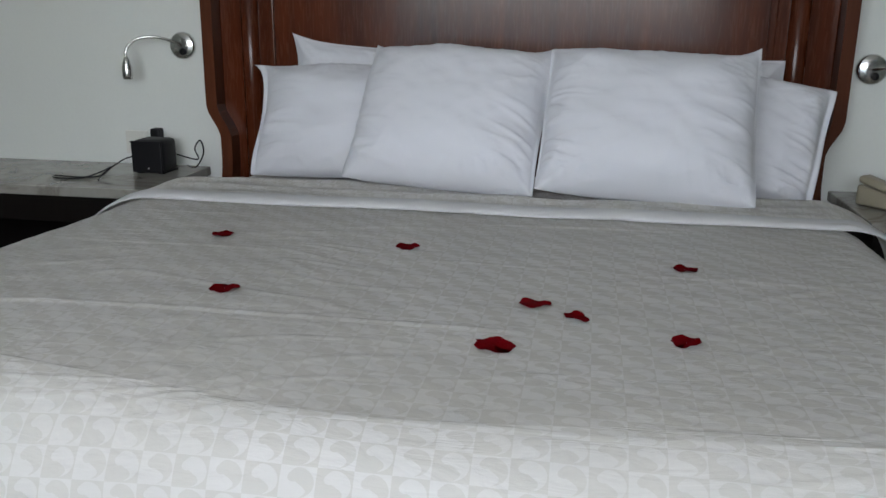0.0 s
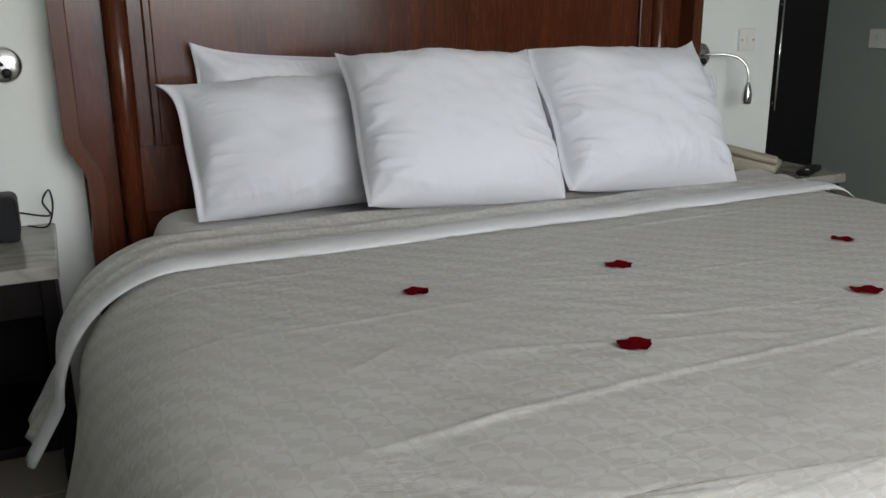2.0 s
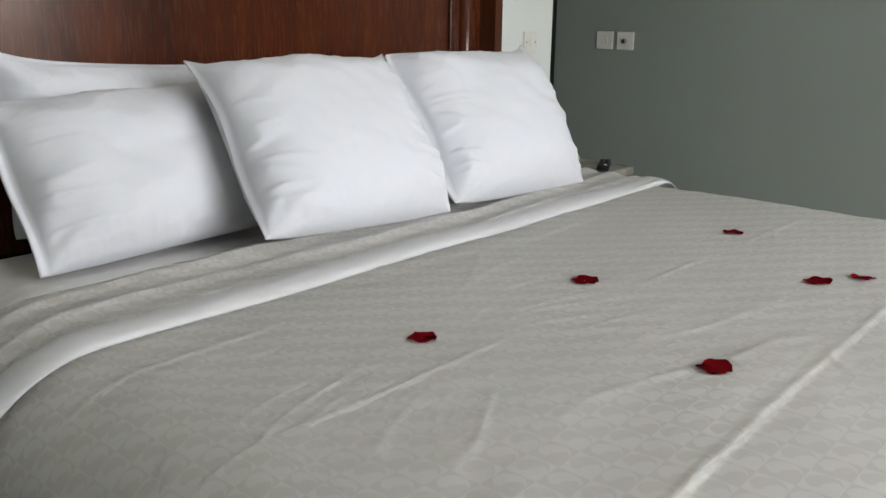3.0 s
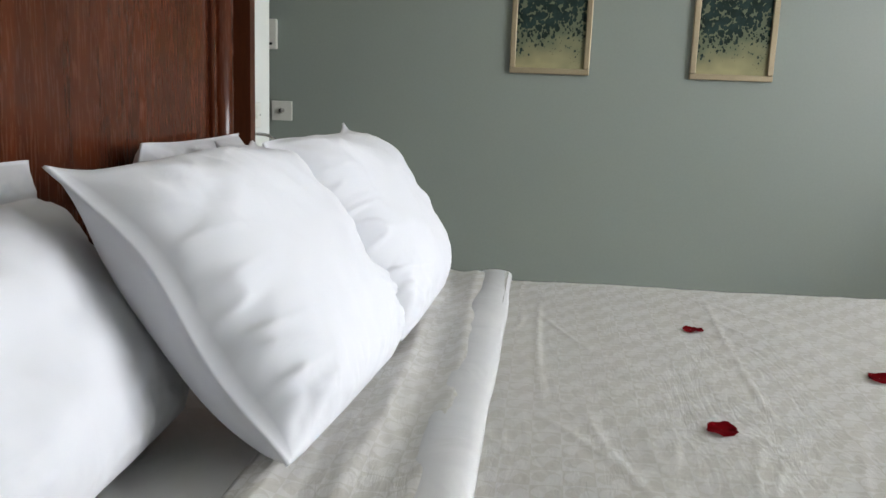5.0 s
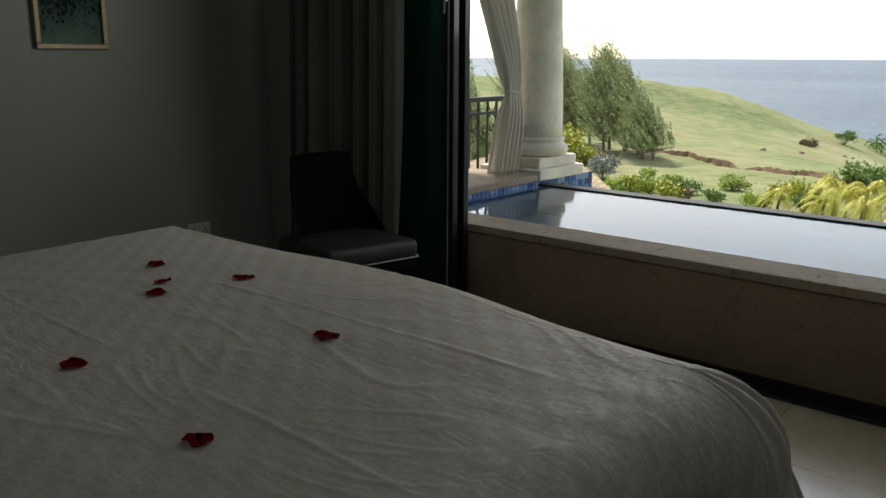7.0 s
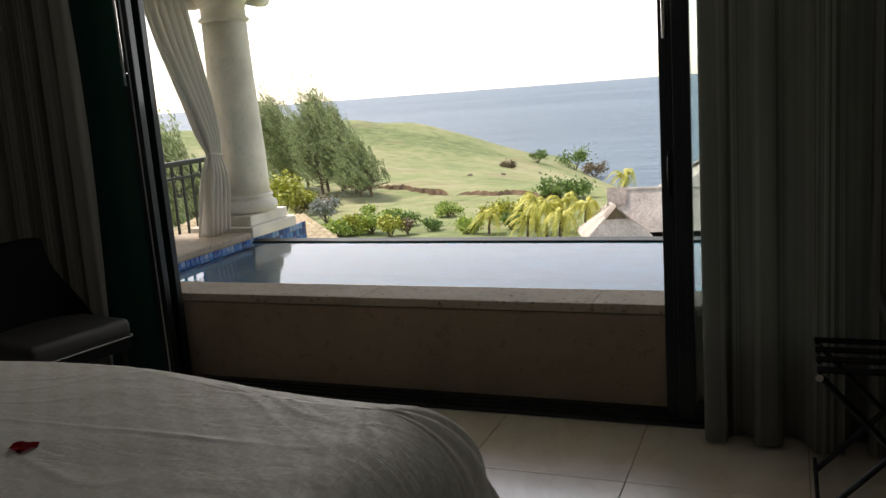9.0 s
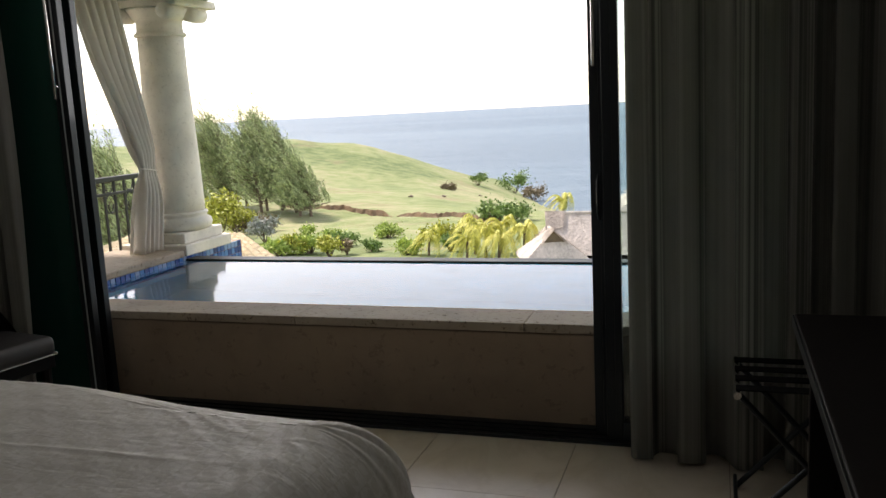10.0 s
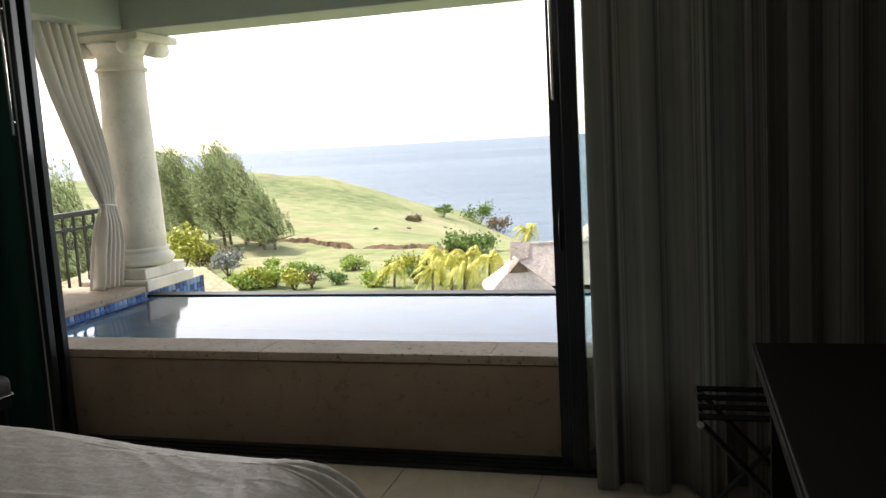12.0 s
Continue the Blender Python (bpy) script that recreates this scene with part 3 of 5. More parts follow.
# ---- bed ----
BF = 1.18
BED_TOP = 0.735
bed = thing("bed", (0, 2.27, 0), "king-size bed with a tall glossy mahogany headboard", "bed")
HY = 3.33
hb = part("headboard", boxed(-0.905, 0.93, HY + 0.01, HY + 0.05, 0.25, 1.95, 0.004), M_MAHOG, bed, "glossy dark mahogany panelled headboard")
part("rail", boxed(-0.905, 0.93, HY - 0.008, HY + 0.012, 0.70, 0.90, 0.006), M_MAHOG, hb)
part("rail", boxed(-0.905, 0.93, HY - 0.008, HY + 0.012, 1.62, 1.82, 0.006), M_MAHOG, hb)
for sx in (-1, 1):
    off = 0.028 if sx < 0 else 0.0
    part("panel_bead", boxed(min(sx * 0.86, sx * 0.885) + off, max(sx * 0.86, sx * 0.885) + off, HY - 0.004, HY + 0.012, 0.88, 1.64, 0.005), M_MAHOG, hb)
    bm = bmesh.new()
    lathe(bm, sx * 0.955 + off, HY + 0.01, [(0.032, 0.30), (0.034, 1.8)], 24)
    part("half_round", bm, M_MAHOG, hb, "", True)
    a, c = sorted((sx * 0.985 + off, sx * 1.085 + off))
    part("pilaster", boxed(a, c, HY + 0.045, HY + 0.07, 0.25, 1.95, 0.004), M_MAHOG, hb)

    bm = bmesh.new()
    rows = []
    for k in range(61):
        z = lerp(0.25, 1.95, k / 60)
        out = 1.127 - 0.05 * smooth01((0.93 - z) / 0.12) + 0.008 * smooth01((0.72 - z) / 0.1)
        rows.append([bm.verts.new((sx * a + off, y, z)) for a, y in ((out, HY - 0.028), (out - 0.042, HY - 0.028), (out - 0.042, HY + 0.085), (out, HY + 0.085))])
    for p, q in zip(rows, rows[1:]):
        for k in range(4):
            bm.faces.new((p[k], p[(k + 1) % 4], q[(k + 1) % 4], q[k]))
    bm.faces.new(rows[0])
    bm.faces.new(rows[-1])
    bmesh.ops.recalc_face_normals(bm, faces=bm.faces)
    part("side_frame", bm, M_MAHOGR, hb, "reddish mahogany outer frame with a curved foot")
part("cornice", boxed(-1.132, 1.16, HY - 0.05, HY + 0.085, 1.95, 2.03, 0.012), M_MAHOG, hb)
part("bed_base", boxed(-0.94, 0.94, BF + 0.04, HY - 0.01, 0.06, 0.36, 0.02), M_ESP, bed)
for x in (-0.85, 0.85):
    for y in (BF + 0.12, 3.15):
        part("leg", boxed(x - 0.04, x + 0.04, y - 0.04, y + 0.04, 0.012 if y < 2.6 else 0, 0.06, 0.005), M_ESP, bed)
part("mattress", boxed(-0.90, 0.93, BF + 0.12, HY - 0.012, 0.36, BED_TOP - 0.014, 0.09, 5), M_SHEET, bed, "white fitted sheet over a thick mattress", True)


def wrinkle(x, y):
    """Low folds and pressed creases of the cover."""
    n = 0.003 * (noise.noise(Vector((x * 2.1, y * 4.0, 1.3)))) + 0.0030 * noise.noise(Vector((x * 3.2 + y * 2, y * 11 - x * 2.5, 4.1)))
    ridge = 1 - abs(noise.noise(Vector((x * 1.2 + 0.6 * y, y * 7.5 - 1.6 * x, 9.2)))) * 14
    n += 0.0004 * max(0, ridge) * smooth01(0.5 + 2 * noise.noise(Vector((x * 1.5, y * 2, 6))))
    n += 0.019 * max(0, min(1, (2.45 - y) / 1.2)) + 0.012 * math.exp(-((x + 0.4) / 0.5) ** 2) * max(0, min(1, (2.3 - y) / 1.0))
    bend = noise.noise(Vector((x * 1.8, y * 1.8, 21)))
    crinkle = 1 - abs(noise.noise(Vector((x * 3.0 + 1.5 * y, y * 15 - 2.5 * x + 3.5 * bend, 3.7)))) * 6
    n += 0.0024 * max(0, crinkle) ** 1.5 * smooth01(0.4 + 2.5 * noise.noise(Vector((x * 2.2, y * 2.6, 11))))
    d = (y - 1.64 - 0.06 * x) / 0.008
    n += 0.0020 * math.exp(-d * d) * smooth01((0.40 - abs(x + 0.62)) / 0.3) * smooth01(0.6 + 1.6 * noise.noise(Vector((x * 5, 3, 8))))
    for y0, tilt in ((2.40, 0.02), (2.02, -0.03), (1.61, 0.02)):
        d = (y - y0 - tilt * x - 0.012 * noise.noise(Vector((x * 2.0, y0, 5)))) / 0.007
        n += 0.0026 * math.exp(-d * d) * smooth01((noise.noise(Vector((x * 2.4, y0, 2))) + 0.2) * 2.5)
    return n


def drape_over(u, v, ax, y_foot, r, ztop, flare, foot=1.0):
    """A point of a cover laid over the bed: flat on top, round at the edge, hanging in folds below; foot stretches the round at the foot."""
    r, ax = lerp(r + 0.06, r, smooth01((u + 1.0) / 1.3)), (ax + 0.05 if u < 0 else ax)
    dx, dy = max(abs(u) - (ax - r), 0), max((y_foot + r * foot) - v, 0) / foot
    e = (dx ** 4 + dy ** 4) ** 0.25
    px, py = max(-(ax - r), min(ax - r, u)), max(v, y_foot + r * foot)
    if e < 1e-6:
        return Vector((px, py, ztop + wrinkle(u, v)))
    nx, ny = dx / e * (1 if u > 0 else -1), -dy / e
    corner = min(dx, dy) / e
    e = e * e / (e + 0.08)
    a = min(e / r, math.pi / 2)
    out, drop, hang = r * math.sin(a), r * (1 - math.cos(a)), 0.0
    if e > r * math.pi / 2:
        h = (e - r * math.pi / 2) * (1 + (foot - 1) * abs(ny))
        along = (v if dy == 0 else u) * 1.0 + (math.atan2(dy, dx) * 0.35 if dx and dy else 0)
        hang = h * (flare * (1.35 if dx > dy and u < 0 else 1.0) + 0.22 * corner) + (0.018 + 0.05 * corner) * smooth01(h / 0.35) * math.sin(along * 17 + 1.5 * math.sin(along * 5) + u)
        drop += h * 0.985
    w = wrinkle(u, v) * (1 - 0.6 * min(1, e / r))
    if dx and dy:
        way = math.atan2(dy, dx)
        w += 0.016 * corner * min(1, e / r) * math.sin(way * 30 + 2 * math.sin(way * 7))
    return Vector((px + nx * (out + hang), py + ny * (out * foot + hang), max(0.02, ztop - drop + w)))


def duvet_point(i, j):
    u = lerp(-1.56, 1.56, i)
    v = lerp(BF - 0.60, 2.53, j)
    near = smooth01((v - 1.5) / 0.9) if u < 0 else 0
    wide = 0.05 * smooth01((1.7 - v) / 0.4) * smooth01((-0.1 - u) / 0.7)
    return drape_over(u, v, 1.03 + 0.055 * near + wide, BF, 0.075 + 0.105 * near + 1.4 * wide + 0.05 * smooth01(u / 0.5), BED_TOP + 0.014, 0.12 + 0.04 * near, 1.1)


bm = sheet(duvet_point, 340, 400, lambda i, j: (lerp(-1.56, 1.56, i) + 5, lerp(BF - 0.60, 2.53, j) + 5), 0.012)
duvet = single("duvet", bm, M_DUVET, "ivory damask duvet smoothed over the bed with soft creases", "duvet", (0, 2.27, BED_TOP), smooth=True)


def fold_point(i, j):
    """The top of the cover, turned back over itself with a rounded white hem."""
    u = lerp(-1.50, 1.42, i)
    v = lerp(2.50, 2.80, j)
    lift = 0.016 + 0.006 * noise.noise(Vector((u * 6, v * 14, 3))) + 0.008 * (1 - abs(math.sin(v * 33 + 1.2 * noise.noise(Vector((u * 1.3, v, 1))))))
    p = drape_over(u, v, 1.105 if u < 0 else 1.13, BF, 0.20, BED_TOP + 0.010, 0.44 if u < 0 else 0.25)
    side = smooth01((abs(u) - 0.95) / 0.2)
    return p + Vector(((lift * side) * (1 if u > 0 else -1), 0, lift * (1 - 0.7 * side)))


fold = part("turned_back_edge", sheet(fold_point, 160, 44, lambda i, j: (lerp(-1.52, 1.42, i) + 5, lerp(2.50, 2.80, j) + 5), 0.006), M_DUVET, duvet, "ivory turned-back top of the cover", True)


def hem_point(i, j):
    u = lerp(-1.505, 1.43, i)
    a = lerp(0.02, math.pi * 0.98, j)
    p = drape_over(u, 2.50, 1.115 if u < 0 else 1.14, BF, 0.20, BED_TOP + 0.018, 0.44 if u < 0 else 0.25)
    wob = 0.010 * noise.noise(Vector((u * 2.3, 0, 7))) + 0.001 * noise.noise(Vector((u * 9, a, 7)))
    side = smooth01((abs(u) - 0.95) / 0.2)
    rr = 0.019 + 0.004 * noise.noise(Vector((u * 3, 2, 0)))
    return p + Vector((rr * math.sin(a) * side * (1 if u > 0 else -1), -2.4 * rr * math.cos(a) + wob + 0.034, 0.95 * rr * math.sin(a) * (1 - side)))


part("hem", sheet(hem_point, 160, 10, None, 0.003), M_HEM, fold, "bright white rolled hem", True)


# ---- pillows ----
def pillow(name, w, h, t, ear, seed, label, m, group="pillows on the bed", flange=(0.02, 0.02, 0.03, 0.0), tug=(0, 0), tug_right=(0, 0)):
    """A stuffed square: full in the middle, with a flat flange (left, right, top, bottom) and pulled-out corners."""
    bm = bmesh.new()
    nu, nv = 112, 96
    grids = []
    for side in (1, -1):
        g = []
        for i in range(nu + 1):
            row = []
            for j in range(nv + 1):
                a, c = lerp(-1, 1, i / nu), lerp(-1, 1, j / nv)
                fa, fc = flange[0] if a < 0 else flange[1], flange[3] if c < 0 else flange[2]
                ia, ic = min(1, abs(a) / (1 - fa)), min(1, abs(c) / (1 - fc))
                e = max(0.0, (1 - ia ** 3.2) * (1 - ic ** 3.2))
                pinch = 1 - 0.022 * (1 - abs(c) ** 2.5) * abs(a) ** 4
                pinch2 = 1 - 0.04 * (1 - abs(a) ** 2.5) * max(0, c) ** 4
                corner = -0.5 * (abs(a) * abs(c)) ** 9
                x, z = a * w / 2 * pinch * (1 + 0.5 * ear * corner), c * h / 2 * pinch2 * (1 + 0.5 * ear * corner)
                q = Vector((a * 2.3 + seed, c * 2.3, seed * 1.7))
                wr = 0.016 * noise.noise(q * 0.9) + 0.004 * noise.noise(q * 2.6)
                rid = 1 - 6 * abs(noise.noise(Vector((a * 1.5 + c * 1.4 + seed, c * 4.0 - a * 2.2, seed))))
                wr += 0.0065 * max(0, rid) ** 1.5 * (0.06 + max(ia, ic) ** 6)
                rid2 = 1 - 9 * abs(noise.noise(Vector((a * 3.2 - c * 2.0 + seed * 3, c * 3.0 + a * 3.5, seed + 5))))
                wr += 0.006 * max(0, rid2) ** 1.3 * (abs(a) * abs(c)) ** 1.5
                pull = 1 - 3.2 * abs(noise.noise(Vector((a * 1.4 + seed * 2, c * 6.5 + a * 1.5, seed * 0.7))))
                wr += 0.022 * max(0, pull) ** 1.5 * ia ** 4 * (0.3 + 0.7 * smooth01(0.6 - c))
                pull2 = 1 - 3.5 * abs(noise.noise(Vector((a * 6.5 + c * 1.2, c * 1.3 - seed, seed * 1.3))))
                wr += 0.006 * max(0, pull2) ** 1.5 * ic ** 4
                ang = math.atan2(1.05 - abs(c), 1.05 - abs(a))
                wr += 0.011 * math.sin(13 * ang + seed) * (abs(a) * abs(c)) ** 2
                y = -side * (t / 2 * e ** 0.6 + 0.0030) - (wr * min(1, 3 * e) if side > 0 else 0)
                sag = 0.03 * (1 - c) * abs(a) ** 2 * math.sin(seed + a)
                x += tug[0] * max(0, -a) ** 6 * max(0, c) ** 6
                z += tug[1] * max(0, -a) ** 6 * max(0, c) ** 6
                x += tug_right[0] * max(0, a) ** 7 * max(0, c) ** 7
                z += tug_right[1] * max(0, a) ** 7 * max(0, c) ** 7
                wave = 0.010 * math.sin(4.2 * c + 2 * a + seed) * max(ia - 0.9, ic - 0.9, 0) * 10
                row.append(bm.verts.new((x, y + wave + 0.012 * math.sin(3 * a + seed) * abs(c) ** 4 + sag * 0.4, z + h / 2)))
            g.append(row)
        grids.append(g)
        for i in range(nu):
            for j in range(nv):
                q = (g[i][j], g[i + 1][j], g[i + 1][j + 1], g[i][j + 1])
                bm.faces.new(q if side > 0 else q[::-1])
    f, k = grids
    rim = [(i, 0) for i in range(nu)] + [(nu, j) for j in range(nv)] + [(i, nv) for i in range(nu, 0, -1)] + [(0, j) for j in range(nv, 0, -1)]
    for (a, c), (d, e) in zip(rim, rim[1:] + rim[:1]):
        bm.faces.new((f[d][e], f[a][c], k[a][c], k[d][e]))
    bmesh.ops.recalc_face_normals(bm, faces=bm.faces)
    ob = mesh_object(name, bm, M_PILLOW, (0, 0, 0), True)
    ob.matrix_world = m
    return tagged(ob, label, "pillow", group)


pillow("pillow", 0.66, 0.41, 0.15, 0.04, 1.0, "white cotton sleeping pillow standing against the headboard", pose(-0.42, 3.225, 0.745, -8, 3, 0), tug=(-0.02, 0.025))
pillow("pillow", 0.62, 0.40, 0.15, 0.05, 2.1, "white cotton sleeping pillow standing against the headboard", pose(0.60, 3.225, 0.735, -8, 1, 0))
pillow("pillow", 0.64, 0.41, 0.24, 0.05, 3.3, "off-white creased pillow with a flat flange, leaning upright", pose(-0.485, 2.97, 0.748, -35, 0, 2), flange=(0.06, 0.012, 0.012, 0.0), tug=(-0.045, 0.0))
pillow("pillow", 0.56, 0.385, 0.19, 0.05, 4.4, "off-white creased pillow leaning upright beside a cushion", pose(0.69, 2.99, 0.746, -24, 10, -6), flange=(0.012, 0.07, 0.012, 0.0))
pillow("square_pillow", 0.575, 0.48, 0.25, 0.05, 5.2, "large square white pillow leaning at the middle of the bed", pose(-0.13, 2.71, 0.775, -38, 1, -6), "square pillows", tug=(-0.01, 0.02), tug_right=(0.0, 0.02))
pillow("square_pillow", 0.60, 0.47, 0.25, 0.05, 6.7, "large square white pillow leaning beside its twin", pose(0.455, 2.67, 0.775, -36, 1, -3), "square pillows", tug_right=(0.004, 0.03))


# ---- rose petals ----
def petal(x, y, size, turn, curl, seed):
    def f(i, j):
        r, a = 0.02 + 0.98 * j, i * 2 * math.pi
        edge = 1 + 0.16 * noise.noise(Vector((math.cos(a) * 1.6 + seed, math.sin(a) * 1.6, seed))) - 0.22 * max(0, math.cos(a)) ** 6 + 0.05 * math.sin(9 * a + seed)
        px, py = 0.52 * size * edge * r * math.cos(a), 0.54 * size * edge * r * math.sin(a)
        z = 0.28 * curl * (r ** 2 * (0.55 + 0.45 * math.sin(a + seed)) + 0.35 * r * r * math.cos(2 * a + seed)) + 0.0022 * math.sin(4 * a * 1.0 + seed) * r ** 3
        return px, py, max(z, 0.0)

    ob = mesh_object("rose_petal", sheet(f, 28, 7, None, 0.0012), M_PETAL, (0, 0, 0), True)
    ob.matrix_world = pose(x, y, BED_TOP + 0.0165 + wrinkle(x, y), 0, 0, turn)
    return tagged(ob, "dark red rose petal lying curled on the duvet", "rose petal", "petals strewn on the bed")


for args in ((-0.529, 2.142, 0.046, 80, 0.010, 1), (-0.082, 2.116, 0.052, 60, 0.012, 2), (-0.339, 1.720, 0.052, 85, 0.010, 3), (0.224, 1.765, 0.052, 75, 0.012, 4),
             (0.299, 1.700, 0.042, 40, 0.020, 5), (0.511, 2.067, 0.048, 80, 0.010, 6), (0.177, 1.546, 0.058, 70, 0.017, 7), (0.469, 1.617, 0.046, 20, 0.022, 8)):
    petal(*args)


single("rug", boxed(-1.35, 1.35, 0.30, 2.6, 0.0005, 0.012, 0.004), M_RUG, "dark slate blue mottled rug under the bed", "rug", (0, 1.4, 0))

# ---- nightstands ----
def nightstand(x0, x1, label):
    t = thing("nightstand", ((x0 + x1) / 2, 3.14, 0), label, "nightstand", "nightstands")
    part("marble_top", boxed(x0, x1, 2.925, N - 0.003, 0.645, 0.68, 0.005), M_MARBLE, t, "grey veined polished marble top")
    body0, body1 = x0 + 0.012, x1 - 0.012
    for a in (body0, body1 - 0.035):
        part("side_panel", boxed(a, a + 0.035, 2.94, N - 0.01, 0, 0.644, 0.003), M_ESP, t)
    part("back_panel", boxed(body0 + 0.035, body1 - 0.035, N - 0.03, N - 0.01, 0.06, 0.644), M_ESP, t)
    part("apron", boxed(body0 + 0.035, body1 - 0.035, 2.945, 2.965, 0.55, 0.644, 0.003), M_ESP, t)
    part("shelf", boxed(body0 + 0.035, body1 - 0.035, 2.945, N - 0.031, 0.18, 0.21, 0.003), M_ESP, t)
    return t


nightstand(-2.25, -1.15, "long dark wooden bedside console with a marble top")
nightstand(1.13, 1.53, "dark wooden bedside table with a marble top")

rad = thing("radio_speaker", (-1.275, 3.27, 0.68), "small black bedside speaker on the marble top", "speaker")
part("housing", boxed(-1.358, -1.235, 3.205, 3.32, 0.685, 0.805, 0.018, 3), M_GREYP, rad, "dark grey plastic housing", True)
part("front_grille", boxed(-1.356, -1.237, 3.196, 3.206, 0.687, 0.803, 0.004), M_BLACK, rad, "black cloth grille")
part("badge", boxed(-1.292, -1.288, 3.193, 3.197, 0.700, 0.706), M_PLATE, rad)
for x in (-1.34, -1.255):
    part("foot", boxed(x - 0.012, x + 0.012, 3.22, 3.33, 0.68, 0.686), M_BLACK, rad)
single("charging_cable", tubed(smooth_path([(-1.36, 3.30, 0.73), (-1.42, 3.28, 0.725), (-1.45, 3.22, 0.70), (-1.44, 3.12, 0.684), (-1.50, 3.08, 0.684), (-1.60, 3.09, 0.684), (-1.57, 3.05, 0.684), (-1.48, 3.06, 0.685), (-1.43, 3.10, 0.70), (-1.405, 3.14, 0.715), (-1.42, 3.09, 0.69), (-1.40, 3.04, 0.684)]), 0.0028, 6), M_BLACK, "thin black cable coiled loosely on the marble", "cable", (-1.45, 3.1, 0.68), smooth=True)
single("plug_adapter", boxed(-1.375, -1.335, 3.375, 3.417, 0.765, 0.825, 0.008), M_BLACK, "black plug adapter in the wall socket", "adapter", (-1.305, 3.4, 0.80))
single("audio_cable", tubed(smooth_path([(-1.235, 3.31, 0.74), (-1.16, 3.33, 0.72), (-1.175, 3.34, 0.76), (-1.155, 3.35, 0.79), (-1.15, 3.36, 0.74), (-1.17, 3.33, 0.69), (-1.22, 3.36, 0.69)]), 0.0028, 6), M_BLACK, "short black cable behind the speaker", "cable", (-1.17, 3.33, 0.68), smooth=True)
bm = bmesh.new()
lathe(bm, 0, 0, [(0.03, 0), (0.062, 0.004), (0.066, 0.05), (0.064, 0.16), (0.045, 0.20), (0.018, 0.22), (0.018, 0.25)], 24)
bmesh.ops.transform(bm, matrix=pose(-1.60, 3.06, 0.285, 78, 0, 60), verts=bm.verts)
single("water_bottle", bm, M_BOTTLE, "clear plastic water bottle lying on the console shelf", "bottle", (-1.60, 3.06, 0.21), smooth=True)


def bag_point(i, j):
    a, c = i * 2 * math.pi, lerp(0, math.pi, j)
    r = 1 + 0.22 * noise.noise(Vector((math.cos(a) * 2, math.sin(a) * 2, c * 2)))
    return -1.66 + 0.12 * r * math.cos(a) * math.sin(c), 3.045 + 0.085 * r * math.sin(a) * math.sin(c), 0.265 - 0.055 * r * math.cos(c)


single("plastic_bag", sheet(bag_point, 36, 18), M_TEAL, "crumpled teal plastic bag on the console shelf", "plastic bag", (-1.66, 3.045, 0.21), smooth=True)

phone = thing("telephone", (1.30, 3.20, 0.68), "beige desk telephone on the marble top", "telephone")
bm = boxed(-0.085, 0.085, -0.105, 0.105, 0, 0.03, 0.009)
for v in bm.verts:
    if v.co.z > 0.02 and v.co.y > 0:
        v.co.z += 0.035
bmesh.ops.transform(bm, matrix=pose(1.285, 3.16, 0.682, 0, 0, 38), verts=bm.verts)
part("body", bm, M_BEIGE, phone, "", True)
bm = boxed(-0.083, -0.03, -0.105, 0.105, 0.028, 0.055, 0.011)
for v in bm.verts:
    v.co.z += 0.036 * smooth01((v.co.y + 0.06) / 0.12)
bmesh.ops.transform(bm, matrix=pose(1.285, 3.16, 0.686, 0, 0, 38), verts=bm.verts)
part("handset", bm, M_BEIGE, phone, "", True)
remote = thing("remote_control", (1.40, 3.03, 0.68), "black remote control with small buttons on the marble top", "remote control")
bm = boxed(-0.085, 0.085, -0.024, 0.024, 0, 0.02, 0.006)
bmesh.ops.transform(bm, matrix=pose(1.42, 3.0, 0.68, 0, 0, 28), verts=bm.verts)
part("body", bm, M_BLACK, remote, "", True)
for k in range(10):
    bm = boxed(-0.06 + 0.028 * (k // 2) - 0.006, -0.06 + 0.028 * (k // 2) + 0.006, -0.014 + 0.02 * (k % 2), -0.003 + 0.02 * (k % 2), 0.02, 0.0225)
    bmesh.ops.transform(bm, matrix=pose(1.42, 3.0, 0.68, 0, 0, 28), verts=bm.verts)
    part("button", bm, M_GREYP if k else M_PLATE, remote)


